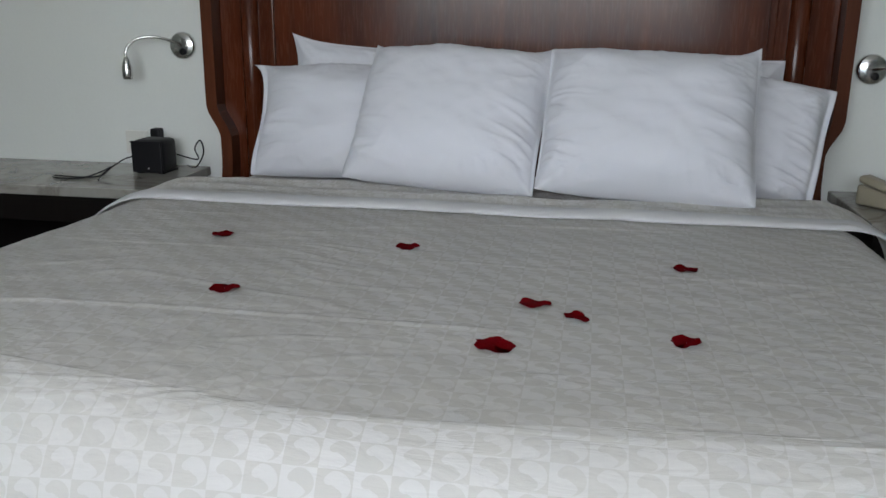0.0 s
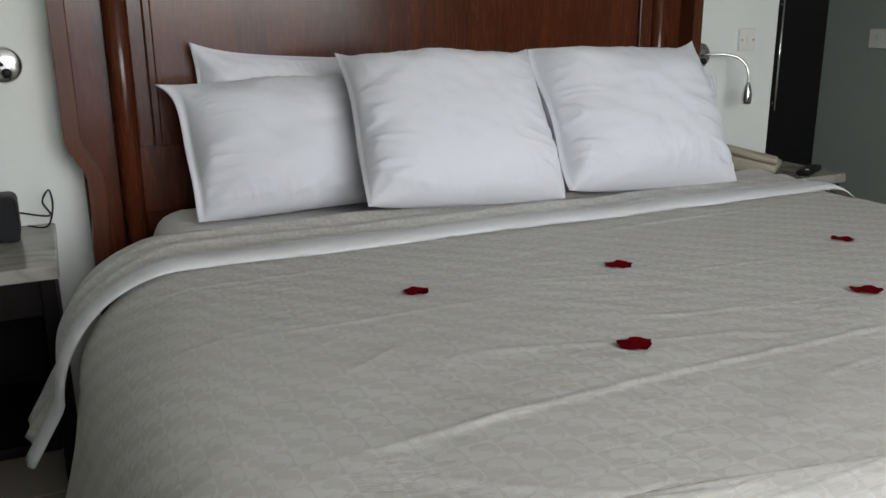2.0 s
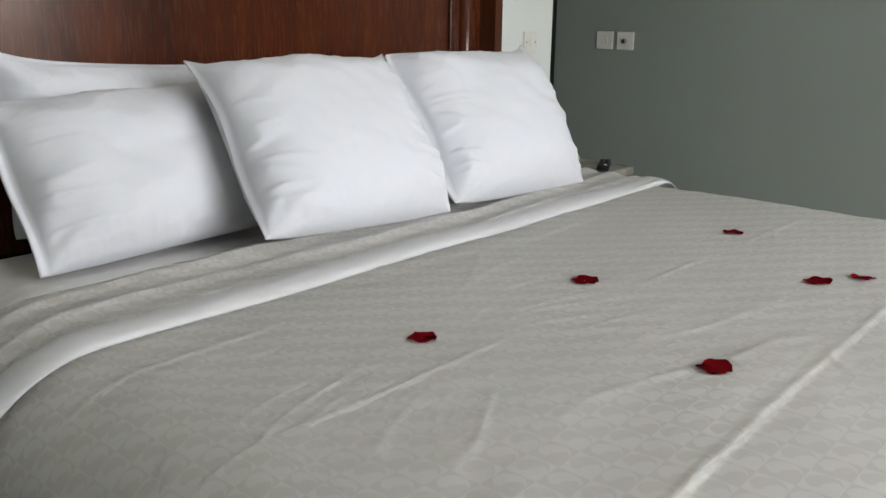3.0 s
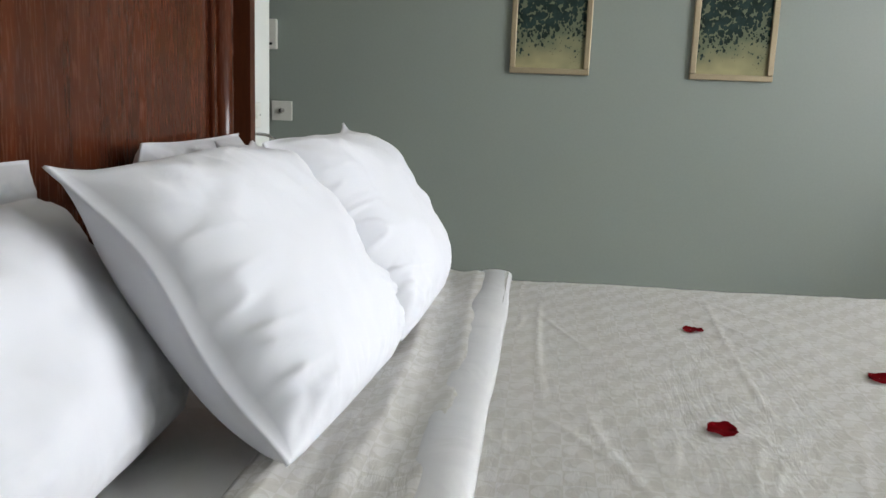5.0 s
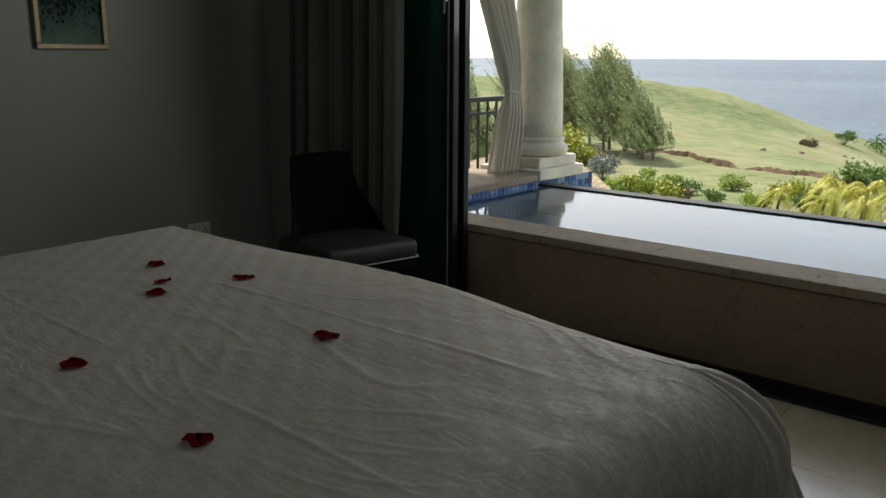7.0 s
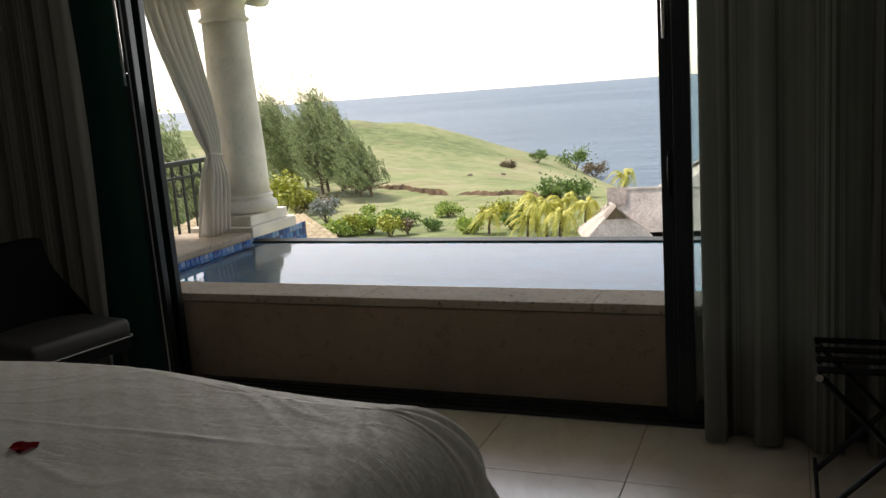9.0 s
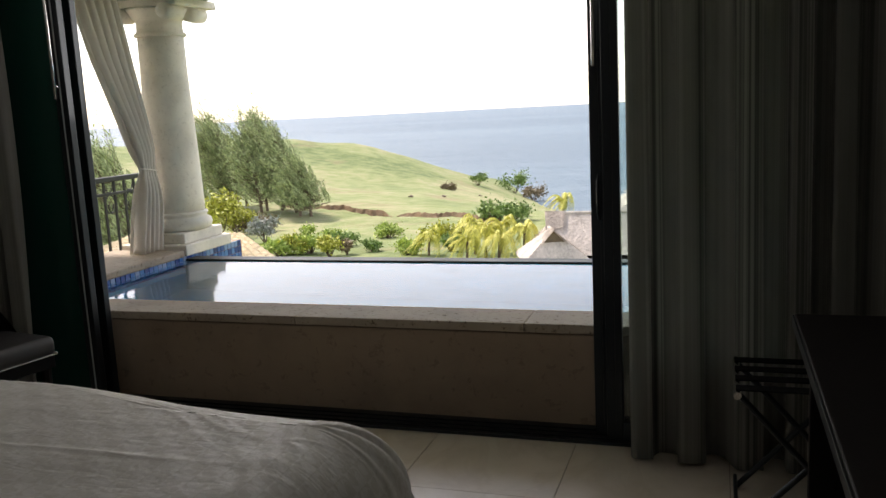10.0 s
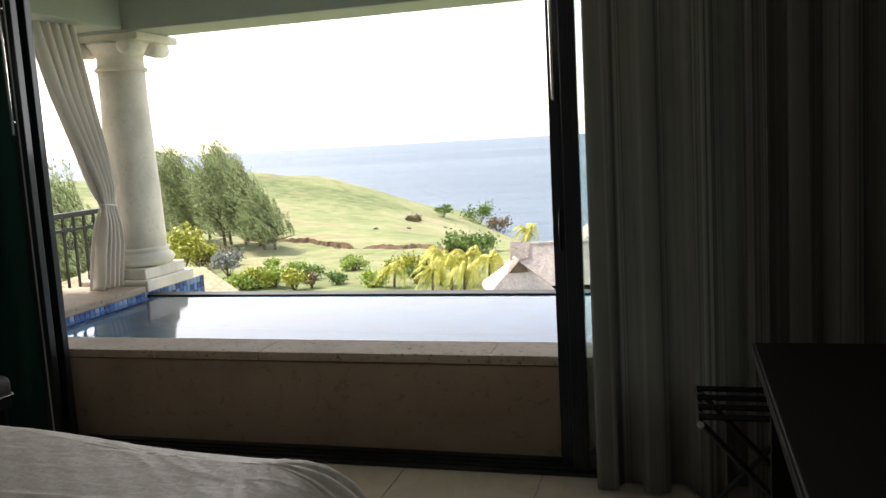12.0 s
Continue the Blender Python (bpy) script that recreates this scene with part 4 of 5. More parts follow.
# ---- reading lamps ----
def reading_lamp(x, z, sx, reach, label):
    lamp = thing("reading_lamp", (x, N, z), label, "wall lamp", "bedside reading lamps")
    bm = bmesh.new()
    lathe(bm, 0, 0, [(0.048, 0), (0.050, 0.004), (0.050, 0.016), (0.044, 0.022), (0.012, 0.024)], 32)
    bmesh.ops.transform(bm, matrix=pose(x, N, z, 90, 0, 0), verts=bm.verts)
    part("wall_plate", bm, M_CHROME, lamp, "round brushed chrome wall plate", True)
    bm = bmesh.new()
    lathe(bm, 0, 0, [(0.013, 0), (0.013, 0.012), (0.008, 0.016)], 16)
    bmesh.ops.transform(bm, matrix=pose(x + 0.008, N - 0.02, z - 0.022, 90, 0, 0), verts=bm.verts)
    part("switch_button", bm, M_BLACK, lamp, "black push button", True)
    ex = x + sx * reach
    rise = (0.0, 0.018, 0.032, 0.028, 0.006, -0.022, -0.045) if sx < 0 else (0.0, 0.004, 0.004, -0.006, -0.035, -0.075, -0.11)
    along = (0.0, 0.17, 0.45, 0.75, 0.93, 1.0, 1.0)
    depth = (0.02, 0.045, 0.075, 0.10, 0.12, 0.13, 0.13)
    pts = [(x + sx * reach * f, N - d, z + h) for f, d, h in zip(along, depth, rise)]
    part("gooseneck", tubed(smooth_path(pts), 0.0055, 10), M_CHROME, lamp, "bent chrome gooseneck", True)
    bm = bmesh.new()
    zb = pts[-1][2]
    lathe(bm, ex, N - 0.13, [(0.016, zb - 0.075), (0.019, zb - 0.06), (0.019, zb - 0.035), (0.012, zb - 0.008), (0.007, zb + 0.008)], 20)
    part("lamp_head", bm, M_CHROME, lamp, "small bullet-shaped chrome head", True)


reading_lamp(-1.228, 1.138, -1, 0.168, "chrome gooseneck reading lamp on the white wall")
reading_lamp(1.215, 1.095, 1, 0.15, "chrome gooseneck reading lamp on the white wall beside a switch")


# ---- wall plates ----
def wall_plate(name, x, y, z, w, h, facing, kind, label):
    """A plate on the north (n) or east (e) wall, with its rockers or sockets."""
    t = thing(name, (x, y, z), label, name.replace("_", " "))
    def at(a, b, c0, c1, d0, d1, bev=0.002):
        return boxed(x + a, x + b, y - d1, y - d0, z + c0, z + c1, bev) if facing == "n" else boxed(x - d1, x - d0, y + a, y + b, z + c0, z + c1, bev)
    part("plate", at(-w / 2, w / 2, -h / 2, h / 2, 0, 0.009, 0.003), M_PLATE, t)
    if kind == "rocker":
        for o in (-0.014, 0.014):
            part("rocker", at(o - 0.008, o + 0.008, -0.014, 0.014, 0.009, 0.013), M_PLATE, t)
    if kind == "knob":
        bm = bmesh.new()
        lathe(bm, 0, 0, [(0.014, 0), (0.013, 0.016), (0.010, 0.018)], 18)
        bmesh.ops.transform(bm, matrix=pose(x - 0.008, y, z, 0, -90, 0), verts=bm.verts)
        part("knob", bm, M_CHROME, t, "metal dimmer knob", True)
    if kind == "socket":
        for o in (-w / 4, w / 4):
            for q, r in ((0, 0.012), (-0.011, -0.008), (0.011, -0.008)):
                part("socket_slot", at(o + q - 0.003, o + q + 0.003, r - 0.005, r + 0.005, 0.0085, 0.0095, 0), M_BLACK, t)
            part("rocker", at(o - 0.006, o + 0.006, 0.021, 0.034, 0.009, 0.012), M_PLATE, t)
    if kind == "screw":
        for o in (-0.03, 0.03):
            part("screw", at(o - 0.003, o + 0.003, -0.003, 0.003, 0.0085, 0.0105, 0), M_CHROME, t)
        part("rocker", at(-0.008, 0.008, -0.014, 0.014, 0.009, 0.013), M_PLATE, t)
    return t


wall_plate("light_switch", E, 3.865, 1.117, 0.105, 0.097, "e", "rocker", "white square light switch on the sage wall")
wall_plate("light_switch", E, 3.733, 1.117, 0.105, 0.097, "e", "knob", "white square dimmer switch with a metal knob")
wall_plate("wall_socket", E, 0.0, 0.297, 0.152, 0.09, "e", "socket", "white double wall socket low on the sage wall")
wall_plate("light_switch", 1.46, N, 1.15, 0.088, 0.088, "n", "screw", "white square light switch on the white wall")
wall_plate("wall_socket", -1.45, N, 0.765, 0.095, 0.09, "n", "screw", "white square socket above the bedside console")
th = thing("thermostat", (E, 3.82, 1.48), "white wall thermostat with a small dark display", "thermostat")
part("housing", boxed(E - 0.03, E, 3.755, 3.885, 1.415, 1.56, 0.006), M_PLATE, th)
part("display", boxed(E - 0.032, E - 0.0295, 3.835, 3.872, 1.475, 1.53), M_GREYP, th, "small grey display")
part("badge", boxed(E - 0.0315, E - 0.0295, 3.775, 3.80, 1.435, 1.447), M_GREYP, th)


# ---- pictures ----
def picture(yc, material, label):
    w, h, z0, fw = 0.377, 0.80, 1.344, 0.027
    t = thing("framed_picture", (E, yc, z0), label, "picture", "framed prints in a row")
    fr = part("frame", boxed(E - 0.03, E - 0.002, yc - w / 2, yc + w / 2, z0, z0 + fw, 0.004), M_GOLD, t, "champagne gilt frame")
    part("rail", boxed(E - 0.03, E - 0.002, yc - w / 2, yc + w / 2, z0 + h - fw, z0 + h, 0.004), M_GOLD, fr)
    for a in (yc - w / 2, yc + w / 2 - fw):
        part("stile", boxed(E - 0.0302, E - 0.002, a, a + fw, z0 + fw + 0.0005, z0 + h - fw - 0.0005, 0.004), M_GOLD, fr)
    part("print", boxed(E - 0.012, E - 0.003, yc - w / 2 + fw - 0.002, yc + w / 2 - fw + 0.002, z0 + fw - 0.002, z0 + h - fw + 0.002), material, t, "abstract print of dark drops")


picture(2.42, M_ART, "gilt-framed abstract print of dark green drops on gold")
picture(1.58, M_ART, "gilt-framed abstract print of dark green drops on gold")
picture(0.678, M_ARTG, "gilt-framed abstract print of dark drops on pale teal")

# ---- side chair by the curtain ----
chair = thing("side_chair", (0, 0, 0), "dark leather side chair with a nailhead-trimmed seat by the curtain", "chair")
part("seat", boxed(-0.25, 0.25, -0.25, 0.23, 0.385, 0.475, 0.03, 4), M_LEATHERG, chair, "padded dark grey leather seat", True)
part("seat_frame", boxed(-0.24, 0.24, -0.24, 0.22, 0.33, 0.386, 0.004), M_LEATHER, chair)
bm = bmesh.new()
for k in range(44):
    a = lerp(-0.24, 0.24, k / 43)
    for px, py in ((a, -0.253), (-0.253, a * 0.97), (0.253, a * 0.97)):
        bmesh.ops.create_icosphere(bm, subdivisions=1, radius=0.0048, matrix=pose(px, py, 0.392))
tagged(part("nailheads", bm, M_CHROME, chair, "row of small silver nailheads", True), kind="stuff")


def chair_back(i, j):
    c = j
    half = lerp(0.25, 0.17, smooth01(c)) + 0.0
    a = lerp(-1, 1, i)
    wing = -0.20 * (1 - smooth01(c * 1.25)) * abs(a) ** 4
    return a * half, 0.15 + 0.07 * c + wing * 0.8, 0.40 + 0.46 * c - 0.02 * abs(a) ** 6 * c


part("backrest", sheet(chair_back, 28, 20, None, 0.05), M_LEATHER, chair, "black leather wing-sided backrest", True)
for x in (-0.21, 0.21):
    for y, sp in ((-0.21, -0.0), (0.20, 0.05)):
        part("leg", tubed([(x, y, 0.34), (x, y + sp, 0)], [0.022, 0.015], 8), M_ESP, chair)
chair.matrix_world = pose(1.37, 0.10, 0, 0, 0, -100)

# ---- desk and luggage rack ----
desk = thing("desk", (-2.34, 1.5, 0), "long dark wooden desk along the wall", "desk")
part("top", boxed(W + 0.003, -1.95, 0.31, 2.62, 0.725, 0.76, 0.004), M_ESP, desk, "dark polished wooden top")
part("edge_strip", boxed(-1.9495, -1.944, 0.312, 2.618, 0.727, 0.757, 0.001), M_ALU, desk, "thin metal edge")
for y in (0.34, 1.45, 2.55):
    part("side_panel", boxed(W + 0.01, -1.99, y, y + 0.04, 0, 0.7245, 0.003), M_ESP, desk)
part("back_panel", boxed(W + 0.006, W + 0.03, 0.38, 2.55, 0.25, 0.7245), M_ESP, desk)

rack = thing("luggage_rack", (-2.01, 0.02, 0), "folding dark metal luggage rack with crossed legs", "luggage rack")
for y in (-0.15, 0.18):
    for a, c in ((-2.22, -1.80), (-1.80, -2.22)):
        part("leg", tubed([(a, y, 0.006), (c, y, 0.47)], 0.010, 8), M_ALU, rack)
for x in (-2.22, -1.80):
    part("rail", tubed([(x, -0.18, 0.47), (x, 0.21, 0.47)], 0.012, 8), M_CHROME, rack, "thin chrome rail")
    part("stretcher", tubed([(x, -0.15, 0.05), (x, 0.18, 0.05)], 0.007, 8), M_ALU, rack)
for y in (-0.13, -0.03, 0.07, 0.17):
    part("strap", boxed(-2.225, -1.795, y - 0.025, y + 0.025, 0.481, 0.486, 0.001), M_LEATHER, rack, "black strap")

# ---- terrace: plunge pool, column, drape, railing ----
LEDGE_Y, LEDGE_B, EDGE_Y, POOL_E, POOL_W = -0.655, -0.90, -2.17, 1.83, -4.6
WATER = 0.425
structure("pool_wall", boxed(POOL_W - 0.5, POOL_E + 0.6, LEDGE_B + 0.02, LEDGE_Y, -1.0, 0.405, 0.006), M_LEDGE, "brown coral stone face of the plunge pool")
COPE = structure("pool_coping", boxed(POOL_W - 0.5, POOL_E + 0.6, LEDGE_B + 0.015, LEDGE_Y - 0.02, 0.405, 0.408), M_LEDGE, "rough coral stone coping round the pool")
structure("pool_floor", boxed(POOL_W, POOL_E + 0.05, EDGE_Y - 0.02, LEDGE_B + 0.02, -0.85, -0.60), M_BLUEJ, "pale blue pool floor")
structure("pool_edge", boxed(POOL_W, POOL_E + 0.02, EDGE_Y - 0.12, EDGE_Y, -1.2, WATER + 0.010, 0.004), M_IRON, "dark overflow edge of the pool")
structure("pool_lining", boxed(POOL_W, POOL_E + 0.02, EDGE_Y, EDGE_Y + 0.012, -0.75, WATER - 0.02), M_BLUEJ, "blue lining of the pool")
structure("pool_water", boxed(POOL_W - 0.02, POOL_E + 0.02, EDGE_Y - 0.02, LEDGE_B + 0.03, -0.77, WATER), M_WATER, "still clear pool water")
bpy.data.objects["pool_water"].visible_shadow = False
structure("pool_side", boxed(POOL_E + 0.012, POOL_E + 0.55, EDGE_Y - 0.75, LEDGE_B, -1.2, 0.455), M_LEDGE, "stone side wall of the pool")
structure("pool_side_lining", boxed(POOL_E + 0.005, POOL_E + 0.0115, EDGE_Y + 0.013, LEDGE_B - 0.002, -0.75, WATER - 0.001), M_BLUEJ, "blue lining under the mosaic")
structure("pool_end", boxed(POOL_W - 0.5, POOL_W, EDGE_Y - 0.12, LEDGE_B, -1.2, 0.45), M_LEDGE, "stone end wall of the pool")
structure("side_coping", boxed(POOL_E - 0.03, POOL_E + 0.56, -2.12, LEDGE_B, 0.455, 0.505, 0.012), M_COPING, "coral stone coping beside the pool")
structure("terrace_floor", boxed(POOL_E + 0.55, 5.5, -3.4, S - 0.15, -0.2, 0.0), M_COPING, "stone terrace paving")
structure("terrace_ceiling", boxed(-6, 5.5, -2.62, S - 0.15, 2.55, 2.7), M_CEIL, "white painted terrace ceiling")
structure("beam_front", boxed(-6, 5.5, -2.64, -2.23, 2.235, 2.548, 0.01), M_BEAM, "pale green painted terrace beam")
structure("beam_side", boxed(1.86, 2.24, -2.228, S - 0.152, 2.25, 2.548, 0.01), M_BEAM, "pale green painted side beam")
structure("house_wall", boxed(E + 0.2, 5.5, S - 0.15, S + 0.1, -1, 3.2), M_RENDER, "rendered outer wall of the villa")
structure("house_wall_west", boxed(-6, W - 0.2, S - 0.15, S + 0.1, -1, 3.2), M_RENDER, "rendered outer wall of the villa")

CX, CY = 2.05, -2.44
col = thing("column", (CX, CY, 0.45), "pale cast stone column with a square plinth and a carved capital", "column")
part("plinth", boxed(CX - 0.245, CX + 0.30, CY - 0.29, CY + 0.29, 0.456, 0.535, 0.01), M_COLUMN, col, "stepped square plinth")
part("plinth", boxed(CX - 0.205, CX + 0.26, CY - 0.245, CY + 0.245, 0.535, 0.61, 0.01), M_COLUMN, col)
bm = bmesh.new()
prof = [(0.20, 0.61), (0.232, 0.625), (0.24, 0.655), (0.232, 0.685), (0.208, 0.70), (0.202, 0.715), (0.215, 0.725), (0.212, 0.738), (0.196, 0.745)]
lathe(bm, CX, CY, prof, 40)
part("base", bm, M_COLUMN, col, "rounded base moulding", True)
bm = bmesh.new()
lathe(bm, CX, CY, [(lerp(0.194, 0.160, smooth01(k / 12)), lerp(0.744, 1.99, k / 12)) for k in range(13)], 40)
part("shaft", bm, M_COLUMN, col, "smooth tapering shaft", True)
bm = bmesh.new()
lathe(bm, CX, CY, [(0.162, 1.985), (0.178, 1.992), (0.182, 2.003), (0.176, 2.014), (0.160, 2.02), (0.158, 2.09), (0.166, 2.10), (0.185, 2.12), (0.215, 2.16), (0.228, 2.175), (0.20, 2.18)], 40)
part("capital", bm, M_COLUMN, col, "carved capital", True)
for sx in (-1, 1):
    for sy in (-1, 1):
        bm = bmesh.new()
        lathe(bm, 0, 0, [(0.02, -0.10), (0.052, -0.095), (0.058, 0.0), (0.052, 0.095), (0.02, 0.10)], 18)
        bmesh.ops.transform(bm, matrix=pose(CX + sx * 0.20, CY + sy * 0.14, 2.14, 90, 0, 0), verts=bm.verts)
        part("volute", bm, M_COLUMN, col, "", True)
part("abacus", boxed(CX - 0.29, CX + 0.29, CY - 0.29, CY + 0.20, 2.18, 2.234, 0.008), M_COLUMN, col)


def drape_point(i, j):
    """A drape gathered by a tie-back: wide above, narrow at the waist, a little wider below."""
    z = lerp(0.51, 2.26, j)
    up = smooth01((z - 1.02) / 1.2)
    y_near = interp(z, (0.51, 0.8, 1.07, 1.4, 1.8, 2.26), (-1.90, -1.96, -2.05, -1.90, -1.72, -1.57))
    y_far = interp(z, (0.51, 0.8, 1.07, 1.4, 1.8, 2.26), (-2.17, -2.22, -2.19, -2.13, -2.03, -1.93))
    y = lerp(y_near, y_far, i)
    pinch = 1 - 0.6 * math.exp(-((z - 1.07) / 0.09) ** 2)
    amp = (0.055 - 0.02 * up) * pinch
    x = 2.03 + amp * math.sin(i * 11 * math.pi + 0.5 * math.sin(3 * z)) + 0.03 * math.sin(i * 3 + z) * up
    return x, y + 0.008 * math.sin(i * 22 * math.pi), z


dr = single("outdoor_drape", sheet(drape_point, 150, 60, lambda i, j: (i * 1.6, j * 1.75), 0.003), M_DRAPE, "white striped outdoor drape tied back against the column", "curtain", (2.05, -2.0, 0.505), smooth=True)
part("tie_back", tubed([(2.03 + 0.035 * math.cos(a), -2.12 + 0.072 * math.sin(a), 1.07 + 0.01 * math.sin(a)) for a in (2 * math.pi * k / 24 for k in range(25))], 0.007, 8, False), M_DRAPE, dr, "", True)

rail = thing("railing", (2.78, -2.6, 0.0), "black wrought iron terrace railing with scroll work", "railing")
part("top_rail", boxed(2.75, 2.81, -3.4, -0.75, 0.955, 0.995, 0.008), M_IRON, rail)
part("mid_rail", boxed(2.768, 2.792, -3.4, -0.75, 0.85, 0.872, 0.003), M_IRON, rail)
part("bottom_rail", boxed(2.77, 2.79, -3.4, -0.75, 0.06, 0.08, 0.003), M_IRON, rail)
for k in range(23):
    y = -3.38 + 0.119 * k
    part("baluster", boxed(2.772, 2.788, y - 0.008, y + 0.008, 0, 0.955), M_IRON, rail)
    if k % 2 == 0 and y < -1.4:
        bm = bmesh.new()
        for sgn in (-1, 1):
            tube(bm, [(2.78, y + 0.06 + sgn * (0.012 + 0.040 * math.sin(a)), 0.75 + 0.07 * math.cos(a) + 0.03) for a in (math.pi * 1.5 * q / 12 for q in range(13))], 0.005, 6)
        part("scroll", bm, M_IRON, rail, "", True)
        bm = bmesh.new()
        tube(bm, [(2.78, y + 0.06 + 0.05 * math.cos(a), 0.957 - 0.085 * math.sin(a)) for a in (math.pi * q / 12 for q in range(13))], 0.005, 6)
        part("arch", bm, M_IRON, rail, "", True)

# ---- land and sea ----
EYE_X, EYE_Y = -1.75, 2.85


def land_height(x, y):
    dx, dy = x - EYE_X, EYE_Y - y
    d, az = math.hypot(dx, dy), math.degrees(math.atan2(dx, dy))
    far = interp(az, (-40, 0, 9, 12, 12.6, 14.9, 17.8, 19.7, 22.6, 24.1, 26.3, 28, 31, 36, 70), (-16, -15.5, -14.5, -13.2, -12.4, -9.85, -7.9, -6.2, -4.1, -3.4, -2.85, -2.0, -1.6, -1.6, -1.5))
    mid = interp(az, (-40, 0, 9, 12, 16.5, 19.6, 24, 29, 40, 70), (-15, -13.8, -12.2, -10.8, -8.9, -7.6, -6.6, -6.0, -5, -4))
    h = interp(d, (3, 20, 36, 60, 100, 132, 175, 240), (-5.0, -5.0, -5.3, -6.3, mid, far, min(far - 3, -13), -16))
    h += 0.5 * noise.noise(Vector((x * 0.05, y * 0.05, 0))) * smooth01((d - 25) / 40) + 0.18 * noise.noise(Vector((x * 0.2, y * 0.2, 3))) * smooth01((d - 15) / 30)
    if 55 < d < 75:
        h -= 0.35 * math.exp(-((d - 64 - 3 * noise.noise(Vector((x * 0.08, 0, 5)))) / 1.0) ** 2)
    return h


def land_point(i, j):
    d = 3.0 * (260 / 3.0) ** j
    az = radians(lerp(-60, 85, i))
    x, y = EYE_X + d * math.sin(az), EYE_Y - d * math.cos(az)
    return x, y, land_height(x, y)


structure("ground", sheet(land_point, 200, 170), M_LAND, "grassy headland sloping to the sea", True)
structure("sea", boxed(-9000, 12000, -14000, -20, -14.0, -12.2), M_SEA, "pale blue-grey sea reaching the horizon")


def tree_place(az, d):
    a = radians(az)
    x, y = EYE_X + d * math.sin(a), EYE_Y - d * math.cos(a)
    return x, y, land_height(x, y)


def leaf_cloud(samples, size, slim, lean=(0, 0, 0), seed=0):
    """Many small blades round the given points."""
    rnd = random.Random(seed)
    vs, fs = [], []
    for p in samples:
        d = Vector((rnd.gauss(0, 1) + lean[0], rnd.gauss(0, 1) + lean[1], rnd.gauss(0, 1) + lean[2])).normalized()
        s = d.cross(Vector((rnd.gauss(0, 1), rnd.gauss(0, 1), rnd.gauss(0, 1)))).normalized()
        ln, wd = size * rnd.uniform(0.6, 1.3), size * slim * rnd.uniform(0.7, 1.3)
        p = Vector(p)
        k = len(vs)
        vs += [p - s * wd * 0.5, p + d * ln * 0.5 + s * wd * 0.2 - s * wd * 0.7, p + d * ln, p + d * ln * 0.5 + s * wd * 0.7]
        fs.append((k, k + 1, k + 2, k + 3))
    bm = bmesh.new()
    me = bpy.data.meshes.new("tmp")
    me.from_pydata([tuple(v) for v in vs], [], fs)
    bm.from_mesh(me)
    bpy.data.meshes.remove(me)
    return bm


def casuarina(az, d, height, width, seed, label):
    """A wind-swept tree of many feathery plumes on a slim trunk."""
    rnd = random.Random(seed)
    x, y, z = tree_place(az, d)
    t = thing("casuarina_tree", (x, y, z), label, "tree", "wind-shaped trees on the slope")
    sweep = Vector((0.72, 0.0, 0.9))
    lean = 0.22 * height
    trunk = [Vector((x + lean * (q * q - 0.55), y, z - 0.2 + height * 0.86 * q)) for q in (0, 0.2, 0.4, 0.6, 0.8, 1.0)]
    bm = tubed(trunk, [0.13, 0.11, 0.09, 0.06, 0.035, 0.01], 7)
    pts, dirs = [], []
    for k in range(150):
        q = rnd.uniform(0.10, 0.98)
        a = rnd.uniform(0, 2 * math.pi)
        env = width * math.sin(math.pi * min(1.0, 0.30 + 0.68 * q)) ** 0.8 * rnd.uniform(0.25, 1.0) * (1.15 - 0.5 * q)
        spire = k % 4 == 0 and q > 0.35
        env *= 0.55 if spire else 1.0
        root = Vector((x + lean * (q * q - 0.55), y, z + height * 0.80 * q))
        start = root + Vector((math.cos(a) * env * 0.75, math.sin(a) * env * 0.75, env * 0.12))
        way = (sweep + Vector((math.cos(a) * 0.45, math.sin(a) * 0.45, rnd.uniform(-0.15, 0.25)))).normalized()
        ln = rnd.uniform(0.8, 1.6) * (rnd.uniform(2.2, 3.2) if spire else 1.0) * height / 6.5
        tip = start + way * ln
        tube(bm, [root, start, tip], [0.025, 0.018, 0.004], 4)
        for _ in range(44):
            f = rnd.random()
            w = (0.11 if spire else 0.16) * (1 - 0.75 * f) * height / 6.5
            pts.append(start.lerp(tip, f) + Vector((rnd.gauss(0, w), rnd.gauss(0, w), rnd.gauss(0, w))))
    part("trunk", bm, M_TRUNK, t)
    part("crown", leaf_cloud(pts, 0.30, 0.14, tuple(sweep * 2.0), seed), M_CASU, t, "feathery grey-green crown swept by the wind")


for args in ((29.7, 70, 7.9, 2.7, 1), (28.7, 68, 6.6, 2.5, 21), (27.6, 66, 4.9, 2.1, 3), (30.9, 69, 6.2, 2.3, 2), (28.2, 66, 3.9, 2.0, 22), (32.5, 74, 8.2, 2.0, 4), (33.4, 76, 7.7, 1.8, 25), (31.8, 75, 6.6, 1.9, 26), (34.7, 72, 7.2, 2.1, 5), (36.2, 72, 6.6, 2.1, 6),
             (29.6, 71, 8.7, 0.9, 31), (28.6, 69, 7.3, 0.9, 32), (32.7, 75, 8.7, 0.8, 33), (30.6, 70, 7.2, 0.9, 34), (38.7, 42, 6.0, 1.9, 10), (40.0, 41, 6.8, 2.2, 7), (41.6, 44, 7.0, 2.3, 8), (43.4, 40, 6.4, 2.2, 9)):
    casuarina(*args, "feathery casuarina tree leaning in the sea wind")


